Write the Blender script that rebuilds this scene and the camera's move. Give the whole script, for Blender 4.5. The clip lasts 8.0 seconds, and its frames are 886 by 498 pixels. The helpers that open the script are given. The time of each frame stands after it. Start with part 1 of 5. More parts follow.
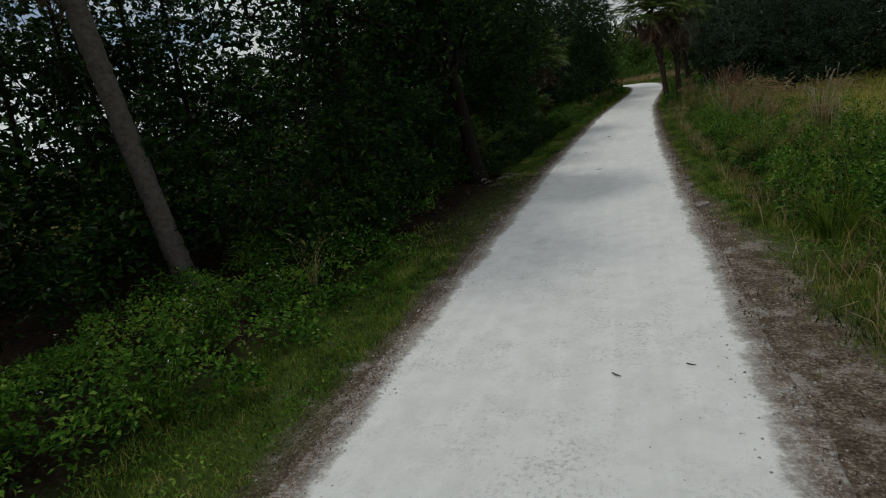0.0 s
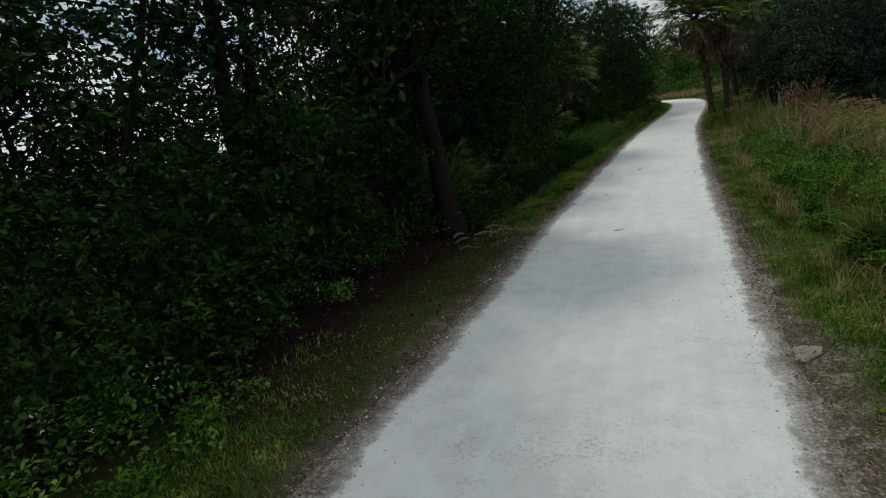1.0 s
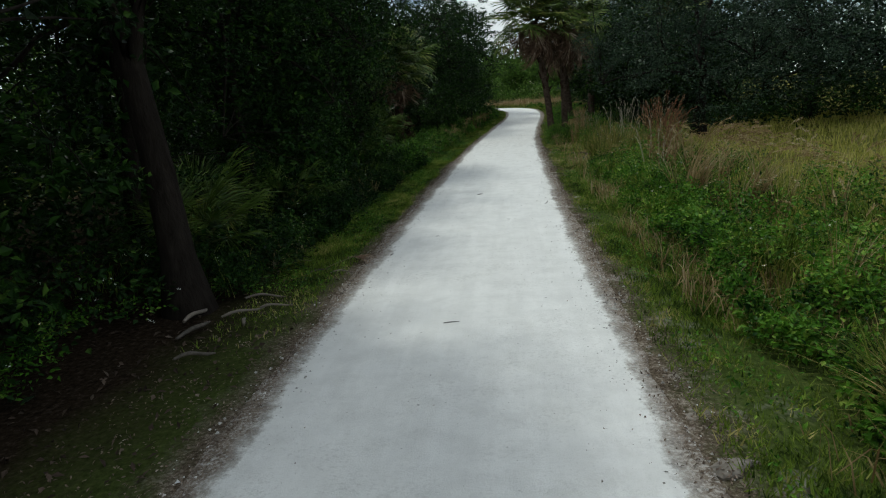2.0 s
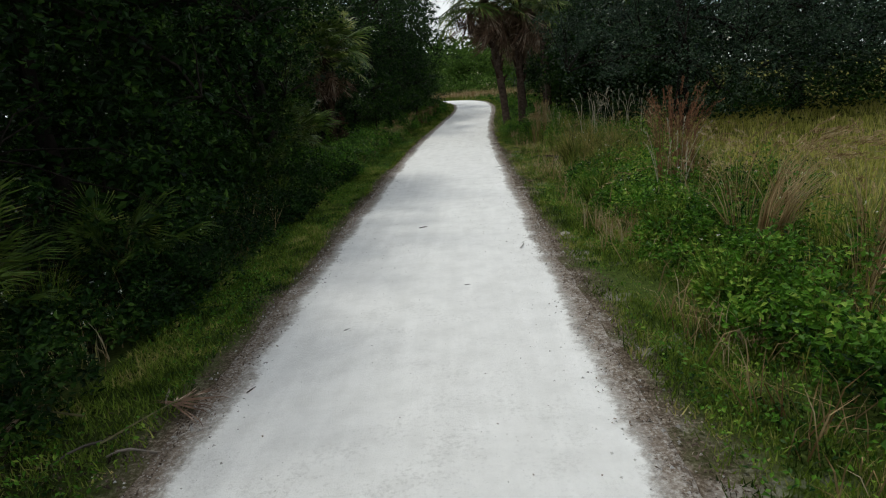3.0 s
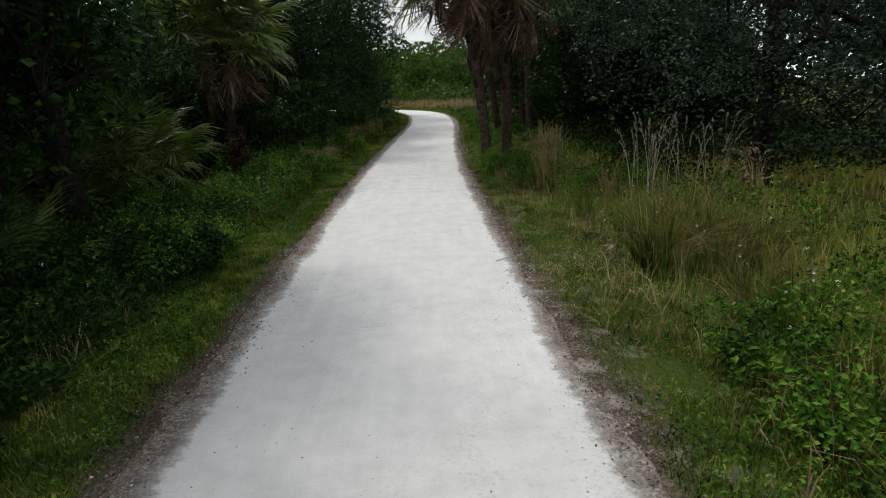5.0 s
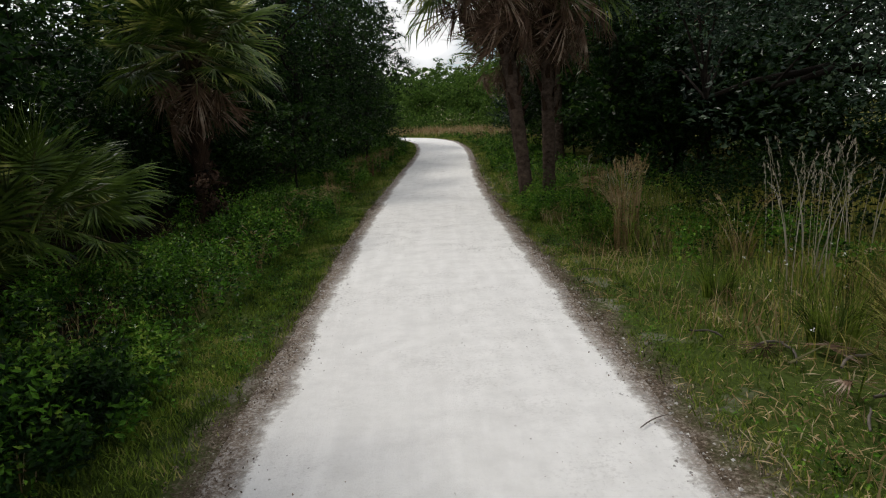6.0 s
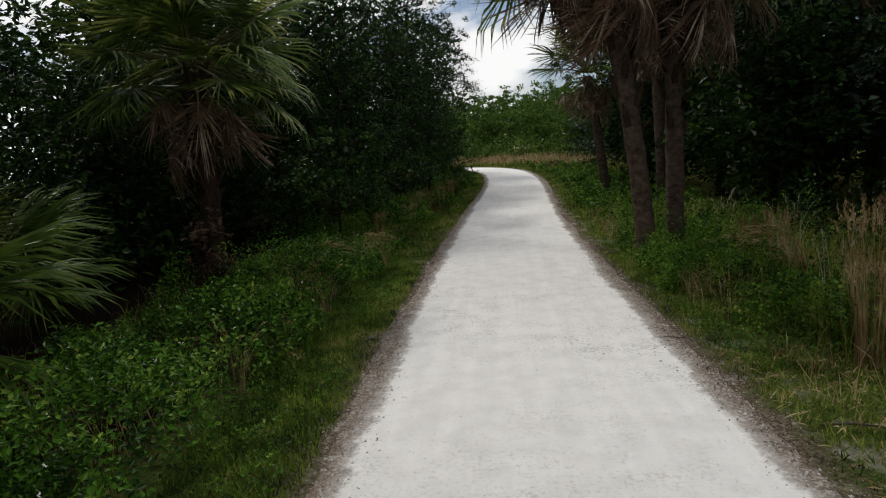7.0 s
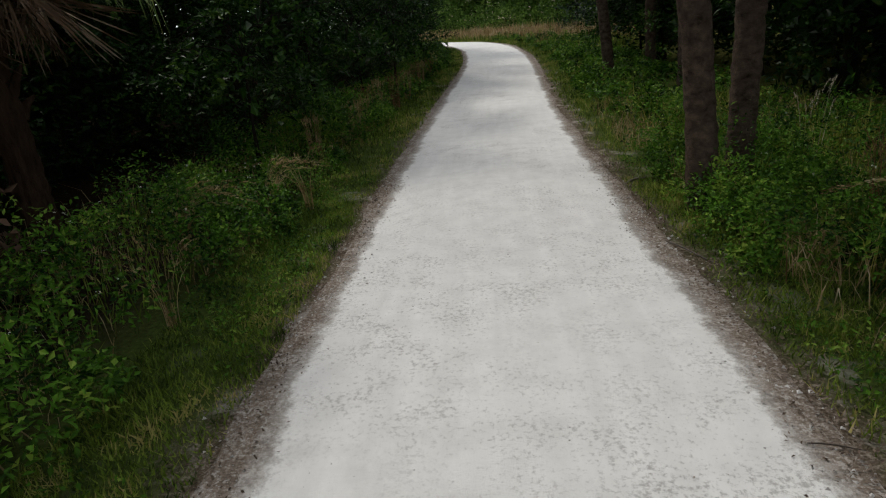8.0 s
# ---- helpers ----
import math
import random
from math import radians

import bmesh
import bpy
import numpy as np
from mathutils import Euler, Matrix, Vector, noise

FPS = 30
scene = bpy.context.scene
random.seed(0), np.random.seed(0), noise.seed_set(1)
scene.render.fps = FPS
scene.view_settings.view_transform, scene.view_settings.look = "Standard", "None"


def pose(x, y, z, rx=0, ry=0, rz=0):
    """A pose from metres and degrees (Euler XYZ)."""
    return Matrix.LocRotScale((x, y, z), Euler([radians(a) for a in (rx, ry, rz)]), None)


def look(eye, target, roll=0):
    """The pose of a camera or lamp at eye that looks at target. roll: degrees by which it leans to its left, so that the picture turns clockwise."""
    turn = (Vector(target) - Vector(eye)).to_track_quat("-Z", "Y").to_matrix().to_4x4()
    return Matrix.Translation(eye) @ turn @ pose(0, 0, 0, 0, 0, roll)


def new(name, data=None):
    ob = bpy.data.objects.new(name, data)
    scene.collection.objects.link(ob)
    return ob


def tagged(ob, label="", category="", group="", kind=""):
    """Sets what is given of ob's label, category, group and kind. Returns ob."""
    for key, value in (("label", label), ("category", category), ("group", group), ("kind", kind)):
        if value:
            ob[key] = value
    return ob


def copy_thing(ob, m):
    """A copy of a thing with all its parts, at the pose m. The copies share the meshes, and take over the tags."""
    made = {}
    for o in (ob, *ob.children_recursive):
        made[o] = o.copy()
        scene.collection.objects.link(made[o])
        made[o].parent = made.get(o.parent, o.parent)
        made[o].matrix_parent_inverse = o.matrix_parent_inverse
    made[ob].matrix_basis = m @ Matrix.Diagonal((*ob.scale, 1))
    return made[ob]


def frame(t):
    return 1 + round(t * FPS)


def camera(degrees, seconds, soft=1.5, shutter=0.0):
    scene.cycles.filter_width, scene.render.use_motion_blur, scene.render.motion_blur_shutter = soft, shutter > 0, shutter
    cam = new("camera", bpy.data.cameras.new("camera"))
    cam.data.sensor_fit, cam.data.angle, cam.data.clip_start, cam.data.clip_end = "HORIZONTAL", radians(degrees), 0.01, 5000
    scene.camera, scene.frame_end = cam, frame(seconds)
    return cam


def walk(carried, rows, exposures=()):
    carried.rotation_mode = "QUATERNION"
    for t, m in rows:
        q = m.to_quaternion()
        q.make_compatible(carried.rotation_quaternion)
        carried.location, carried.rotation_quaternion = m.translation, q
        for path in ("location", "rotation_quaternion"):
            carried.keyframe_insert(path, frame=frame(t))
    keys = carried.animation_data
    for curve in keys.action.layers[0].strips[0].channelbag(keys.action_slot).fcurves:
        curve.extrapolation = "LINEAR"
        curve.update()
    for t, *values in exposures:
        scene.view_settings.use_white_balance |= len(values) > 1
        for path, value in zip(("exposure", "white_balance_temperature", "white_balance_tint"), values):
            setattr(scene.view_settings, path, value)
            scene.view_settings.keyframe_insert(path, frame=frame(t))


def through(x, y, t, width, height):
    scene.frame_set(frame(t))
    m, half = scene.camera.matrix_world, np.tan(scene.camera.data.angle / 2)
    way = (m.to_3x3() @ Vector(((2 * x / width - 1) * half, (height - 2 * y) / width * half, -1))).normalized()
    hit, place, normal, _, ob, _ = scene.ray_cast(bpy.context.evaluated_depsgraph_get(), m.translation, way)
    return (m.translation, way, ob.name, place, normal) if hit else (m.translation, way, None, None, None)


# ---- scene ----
cam = camera(73.4, 8.0, soft=1.15)
# seconds, x, y, z, yaw, pitch, roll
ROWS = [
    (0.0, 0.000, 0.000, 1.750, 22.70, -13.60, -9.35),
    (0.1, -0.010, 0.390, 1.751, 26.52, -13.98, -9.87),
    (0.2, -0.019, 0.780, 1.752, 28.67, -13.24, -10.39),
    (0.3, -0.028, 1.170, 1.752, 30.14, -14.36, -10.91),
    (0.4, -0.041, 1.562, 1.753, 31.20, -12.57, -11.43),
    (0.5, -0.060, 1.956, 1.755, 32.47, -12.91, -11.95),
    (0.6, -0.085, 2.358, 1.759, 33.69, -12.14, -11.24),
    (0.7, -0.114, 2.767, 1.763, 34.61, -12.40, -10.53),
    (0.8, -0.148, 3.175, 1.768, 34.52, -12.72, -9.82),
    (0.9, -0.185, 3.577, 1.772, 31.34, -12.40, -9.11),
    (1.0, -0.226, 3.965, 1.774, 25.68, -12.08, -8.40),
    (1.1, -0.271, 4.336, 1.775, 20.94, -12.54, -7.77),
    (1.2, -0.323, 4.694, 1.775, 17.93, -11.95, -7.15),
    (1.3, -0.376, 5.045, 1.774, 15.87, -12.27, -6.52),
    (1.4, -0.429, 5.394, 1.773, 14.29, -12.31, -5.90),
    (1.5, -0.477, 5.744, 1.772, 13.38, -13.68, -5.27),
    (1.6, -0.520, 6.098, 1.770, 12.39, -13.55, -5.28),
    (1.7, -0.560, 6.451, 1.768, 11.70, -13.40, -5.30),
    (2.8, -0.861, 10.270, 1.736, 7.58, -16.23, -3.70),
    (2.9, -0.881, 10.607, 1.734, 6.74, -15.85, -4.49),
    (3.0, -0.901, 10.942, 1.734, 5.54, -15.07, -5.27),
    (3.1, -0.919, 11.275, 1.733, 4.64, -14.77, -5.42),
    (3.2, -0.935, 11.607, 1.733, 4.38, -15.29, -5.56),
    (3.3, -0.951, 11.937, 1.732, 4.15, -14.99, -5.70),
    (3.4, -0.967, 12.265, 1.733, 4.44, -15.25, -5.85),
    (3.5, -0.983, 12.591, 1.737, 5.33, -15.20, -5.99),
    (3.6, -1.001, 12.916, 1.742, 6.08, -15.56, -5.55),
    (3.7, -1.019, 13.238, 1.751, 6.46, -15.35, -5.11),
    (3.8, -1.037, 13.558, 1.760, 6.94, -16.23, -4.67),
    (3.9, -1.057, 13.879, 1.769, 7.33, -16.91, -4.23),
    (4.0, -1.079, 14.200, 1.777, 7.87, -15.17, -3.79),
    (4.1, -1.102, 14.524, 1.783, 8.13, -14.81, -2.50),
    (4.2, -1.128, 14.848, 1.788, 7.73, -14.64, -1.20),
    (5.3, -1.514, 18.428, 1.795, -0.74, -14.64, -2.90),
    (5.4, -1.560, 18.745, 1.792, 3.12, -12.87, -3.41),
    (5.5, -1.608, 19.059, 1.788, 7.53, -9.09, -3.92),
    (5.6, -1.660, 19.369, 1.782, 6.35, -8.91, -3.75),
    (5.7, -1.716, 19.677, 1.776, 5.48, -8.80, -3.58),
    (5.8, -1.773, 19.983, 1.769, 3.78, -9.63, -3.41),
    (5.9, -1.828, 20.290, 1.762, 2.25, -10.70, -3.24),
    (6.0, -1.879, 20.600, 1.758, 0.49, -12.20, -3.07),
    (6.1, -1.928, 20.913, 1.757, -0.65, -12.22, -3.16),
    (6.2, -1.975, 21.229, 1.758, -0.37, -11.57, -3.25),
    (6.3, -2.019, 21.546, 1.760, -0.61, -11.64, -3.33),
    (6.4, -2.058, 21.862, 1.761, -1.66, -11.93, -3.42),
    (6.5, -2.089, 22.176, 1.758, -1.25, -11.43, -3.51),
    (6.6, -2.112, 22.487, 1.751, 0.03, -10.51, -3.62),
    (6.7, -2.128, 22.797, 1.741, 1.63, -10.04, -3.72),
    (6.8, -2.139, 23.107, 1.730, 3.42, -9.23, -3.83),
    (6.9, -2.146, 23.415, 1.719, 5.27, -8.58, -3.93),
    (7.0, -2.150, 23.723, 1.710, 6.64, -9.06, -4.04),
    (7.1, -2.151, 24.030, 1.702, 6.32, -9.91, -4.68),
    (7.2, -2.147, 24.337, 1.695, 5.98, -10.72, -5.32),
    (7.3, -2.140, 24.643, 1.690, 5.44, -10.94, -5.95),
    (7.4, -2.132, 24.949, 1.686, 5.72, -11.88, -6.59),
    (7.5, -2.122, 25.255, 1.685, 6.96, -12.43, -7.23),
    (7.6, -2.112, 25.561, 1.689, 7.17, -13.44, -6.91),
    (7.7, -2.099, 25.866, 1.695, 7.16, -14.54, -6.58),
    (7.8, -2.086, 26.171, 1.704, 7.16, -15.73, -6.26),
    (7.9, -2.071, 26.476, 1.712, 6.58, -18.63, -5.93),
    (8.0, -2.058, 26.782, 1.720, 6.26, -20.60, -5.61),
]
# seconds, stops, kelvin, tint
EXPOSURES = [(0, -1.43, 6450, 4), (0.5, -1.33, 6350, 2), (1, -1.19, 6300, 1), (1.5, -1.06, 6150, -1), (3, -0.75, 6400, 5), (4, -0.94, 6450, 7), (5.5, -0.65, 6550, 9), (6.5, -0.73, 6700, 10), (8, -0.85, 6600, 9)]
walk(cam, [(t, pose(x, y, z, 90 + pitch, 0, yaw) @ pose(0, 0, 0, 0, 0, roll)) for t, x, y, z, yaw, pitch, roll in ROWS], EXPOSURES)

# ---- sky and sun ----
SUN_ELEVATION, SUN_AZIMUTH = radians(52), radians(-38)  # azimuth from +y, clockwise seen from above
world = bpy.data.worlds.new("cloudy_sky")
scene.world = world
world.use_nodes = True
wn, wl = world.node_tree.nodes, world.node_tree.links
wn.clear()
sky = wn.new("ShaderNodeTexSky")
sky.sky_type, sky.sun_disc, sky.sun_elevation, sky.sun_rotation = "NISHITA", False, SUN_ELEVATION, SUN_AZIMUTH
coords = wn.new("ShaderNodeTexCoord")
stretch = wn.new("ShaderNodeMapping")
stretch.inputs["Scale"].default_value = (1.0, 1.0, 2.2)
stretch.inputs["Location"].default_value = (3.1, 1.2, 0.9)
clouds = wn.new("ShaderNodeTexNoise")
clouds.inputs["Scale"].default_value, clouds.inputs["Detail"].default_value, clouds.inputs["Roughness"].default_value = 2.6, 7, 0.55
cover = wn.new("ShaderNodeValToRGB")
cover.color_ramp.elements[0].position, cover.color_ramp.elements[1].position = 0.45, 0.53
blend = wn.new("ShaderNodeMixRGB")
blend.inputs[2].default_value = (27.0, 27.4, 28.0, 1)
height_of = wn.new("ShaderNodeSeparateXYZ")
rise = wn.new("ShaderNodeMapRange")  # a cloudy sky is brighter overhead than near the horizon
rise.inputs["From Min"].default_value, rise.inputs["From Max"].default_value = 0.0, 1.0
rise.inputs["To Min"].default_value, rise.inputs["To Max"].default_value = 0.98, 1.0
clear = wn.new("ShaderNodeMixRGB")  # thin bright haze in the gaps between clouds
clear.blend_type = "MULTIPLY"
clear.inputs[0].default_value, clear.inputs[2].default_value = 1.0, (2.0, 2.0, 2.1, 1)
dome = wn.new("ShaderNodeMixRGB")
dome.blend_type = "MULTIPLY"
dome.inputs[0].default_value = 1.0
background = wn.new("ShaderNodeBackground")
background.inputs["Strength"].default_value = 0.062
sky_out = wn.new("ShaderNodeOutputWorld")
wl.new(coords.outputs["Generated"], stretch.inputs["Vector"])
wl.new(stretch.outputs["Vector"], clouds.inputs["Vector"])
wl.new(clouds.outputs["Fac"], cover.inputs["Fac"])
wl.new(cover.outputs["Color"], blend.inputs[0])
wl.new(sky.outputs["Color"], clear.inputs[1])
wl.new(clear.outputs["Color"], blend.inputs[1])
wl.new(coords.outputs["Generated"], height_of.inputs[0])
wl.new(height_of.outputs[2], rise.inputs["Value"])
wl.new(blend.outputs["Color"], dome.inputs[1])
wl.new(rise.outputs[0], dome.inputs[2])
wl.new(dome.outputs["Color"], background.inputs["Color"])
wl.new(background.outputs["Background"], sky_out.inputs["Surface"])

sun = new("sun", bpy.data.lights.new("sun", "SUN"))
sun.data.energy, sun.data.angle, sun.data.color = 2.7, radians(6), (1.0, 0.96, 0.9)
sun_way = Vector((math.sin(SUN_AZIMUTH) * math.cos(SUN_ELEVATION), math.cos(SUN_AZIMUTH) * math.cos(SUN_ELEVATION), math.sin(SUN_ELEVATION)))
sun.matrix_world = look(sun_way * 60, (0, 0, 0))

# ---- materials ----
class Nodes:
    """A node material with short calls."""

    def __init__(self, name):
        self.mat = bpy.data.materials.new(name)
        self.mat.use_nodes = True
        self.tree = self.mat.node_tree
        self.tree.nodes.clear()
        self.out = self.tree.nodes.new("ShaderNodeOutputMaterial")

    def add(self, kind, **inputs):
        node = self.tree.nodes.new(kind)
        for key, value in inputs.items():
            self.put(node, key.replace("_", " "), value)
        return node

    def put(self, node, key, value):
        socket = node.inputs[key]
        if isinstance(value, bpy.types.NodeSocket):
            self.tree.links.new(value, socket)
        else:
            socket.default_value = value

    def noise(self, scale, vector=None, detail=5.0, rough=0.55):
        node = self.add("ShaderNodeTexNoise", Scale=scale, Detail=detail, Roughness=rough)
        if vector is not None:
            self.put(node, "Vector", vector)
        return node.outputs["Fac"]

    def ramp(self, fac, *stops):
        node = self.add("ShaderNodeValToRGB", Fac=fac)
        ramp = node.color_ramp
        while len(ramp.elements) < len(stops):
            ramp.elements.new(0.5)
        for element, (place, colour) in zip(ramp.elements, stops):
            element.position = place
            element.color = (*colour, 1) if len(colour) == 3 else colour
        return node.outputs["Color"]

    def mix(self, fac, a, b, how="MIX"):
        node = self.add("ShaderNodeMixRGB")
        node.blend_type = how
        for key, value in zip((0, 1, 2), (fac, a, b)):
            if isinstance(value, tuple) and len(value) == 3:
                value = (*value, 1)
            self.put(node, key, value)
        return node.outputs["Color"]

    def maths(self, how, a, b=0.0):
        node = self.add("ShaderNodeMath")
        node.operation = how
        self.put(node, 0, a)
        self.put(node, 1, b)
        return node.outputs[0]

    def scaled(self, vector, scale):
        node = self.add("ShaderNodeMapping", Vector=vector, Scale=scale)
        return node.outputs["Vector"]

    def bump(self, height, strength, distance):
        return self.add("ShaderNodeBump", Height=height, Strength=strength, Distance=distance).outputs["Normal"]

    def finish(self, colour, rough=0.8, normal=None, through=0.0, gloss=0.5):
        shader = self.add("ShaderNodeBsdfPrincipled", Base_Color=colour, Roughness=rough)
        self.put(shader, "Specular IOR Level", gloss)
        if normal is not None:
            self.put(shader, "Normal", normal)
        last = shader.outputs[0]
        if through:
            glow = self.add("ShaderNodeBsdfTranslucent", Color=colour)
            both = self.add("ShaderNodeMixShader", Fac=through)
            self.put(both, 1, last)
            self.put(both, 2, glow.outputs[0])
            last = both.outputs[0]
        self.tree.links.new(last, self.out.inputs["Surface"])
        return self.mat


def leaf_material(name, dark, light, odd, rough=0.55, through=0.25, gloss=0.04, whole=0.0):
    """Foliage: each leaf its own tone, with larger drifts of tone over the plant. whole: the share of tone set by the object."""
    n = Nodes(name)
    one = n.add("ShaderNodeNewGeometry").outputs["Random Per Island"]
    if whole:
        one = n.maths("ADD", n.maths("MULTIPLY", one, 1 - whole), n.maths("MULTIPLY", n.add("ShaderNodeObjectInfo").outputs["Random"], whole))
    place = n.add("ShaderNodeTexCoord").outputs["Object"]
    drift = n.maths("ADD", n.maths("MULTIPLY", n.noise(0.9, place, 3), 1.0), n.maths("MULTIPLY", n.noise(3.6, place, 2), 1.1))
    tone = n.maths("ADD", n.maths("MULTIPLY", one, 0.55), n.maths("MULTIPLY", n.maths("ADD", drift, -0.8), 1.15))
    colour = n.ramp(tone, (0.22, dark), (0.5, tuple(0.45 * a + 0.55 * b for a, b in zip(dark, light))), (0.75, light), (0.98, odd))
    return n.finish(colour, rough, None, through, gloss)


def bark_material(name, dark, light, ring=0.0, scale=14.0):
    n = Nodes(name)
    place = n.add("ShaderNodeTexCoord").outputs["Object"]
    grain = n.noise(scale, n.scaled(place, (1, 1, 0.25 if not ring else 1.3)), 8, 0.65)
    blotch = n.noise(2.3, place, 3)
    colour = n.mix(n.maths("MULTIPLY", blotch, 0.6), n.ramp(grain, (0.3, dark), (0.7, light)), dark)
    return n.finish(colour, 0.9, n.bump(grain, 1.0, 0.03), 0, 0.05)


def path_material():
    n = Nodes("crushed_shell")
    uv = n.add("ShaderNodeUVMap").outputs["UV"]
    split = n.add("ShaderNodeSeparateXYZ", Vector=uv)
    across = n.maths("ABSOLUTE", split.outputs[0])
    broad = n.noise(0.7, uv, 4)
    mottle = n.noise(4.5, uv, 6, 0.65)
    tracks = n.noise(1.0, n.scaled(uv, (7.0, 0.45, 1)), 5, 0.6)
    grain = n.noise(90.0, uv, 6, 0.75)
    fleck = n.maths("ADD", n.maths("MULTIPLY", n.noise(34.0, uv, 6, 0.8), 0.75), n.maths("MULTIPLY", n.noise(3.2, uv, 3, 0.6), 0.25))
    base = n.ramp(tracks, (0.3, (0.79, 0.78, 0.755)), (0.7, (0.87, 0.86, 0.835)))
    base = n.mix(n.ramp(mottle, (0.42, (0, 0, 0)), (0.66, (0.6, 0.6, 0.6))), base, (0.7, 0.69, 0.665))
    loose = n.maths("MULTIPLY", n.ramp(broad, (0.4, (0.1, 0.1, 0.1)), (0.6, (1, 1, 1))), n.ramp(fleck, (0.52, (0, 0, 0)), (0.6, (0.8, 0.8, 0.8))))
    worn = n.ramp(n.maths("DIVIDE", split.outputs[1], 40.0), (0.0, (1, 1, 1)), (0.12, (1, 1, 1)), (0.22, (0.4, 0.4, 0.4)), (0.62, (0.45, 0.45, 0.45)), (0.72, (1, 1, 1)))
    base = n.mix(n.maths("MULTIPLY", loose, worn), base, (0.4, 0.385, 0.36))
    base = n.mix(n.ramp(grain, (0.6, (0, 0, 0)), (0.76, (0.4, 0.4, 0.4))), base, (0.52, 0.505, 0.48))
    base = n.mix(n.ramp(n.noise(55.0, uv, 3, 0.6), (0.66, (0, 0, 0)), (0.74, (0.7, 0.7, 0.7))), base, (0.88, 0.87, 0.85))
    ragged = n.maths("ADD", across, n.maths("MULTIPLY", n.maths("ADD", n.noise(11.0, uv, 9, 0.8), -0.5), 0.27))
    ragged = n.maths("ADD", ragged, n.maths("MULTIPLY", n.maths("ADD", n.noise(1.3, uv, 5, 0.6), -0.5), 0.3))
    edge = n.ramp(n.maths("DIVIDE", ragged, 2.0), (0.0, (0, 0, 0)), (0.54, (0, 0, 0)), (0.566, (0.7, 0.7, 0.7)), (0.61, (1, 1, 1)))
    crumbs = n.ramp(n.maths("ADD", n.maths("MULTIPLY", n.noise(38.0, uv, 6, 0.75), 0.7), n.maths("MULTIPLY", n.noise(5.0, uv, 5, 0.7), 0.3)), (0.5, (0, 0, 0)), (0.58, (1, 1, 1)))
    soil = n.ramp(n.maths("ADD", n.maths("MULTIPLY", n.noise(60.0, uv, 6, 0.75), 0.6), n.maths("MULTIPLY", n.noise(8.0, uv, 5, 0.7), 0.4)), (0.36, (0.065, 0.05, 0.038)), (0.52, (0.21, 0.17, 0.135)), (0.66, (0.45, 0.41, 0.365)))
    soil = n.mix(n.maths("MULTIPLY", crumbs, 0.6), soil, (0.58, 0.55, 0.51))
    colour = n.mix(edge, base, soil)
    return n.finish(colour, 0.95, n.bump(n.maths("ADD", grain, fleck), 0.6, 0.014), 0, 0.0)


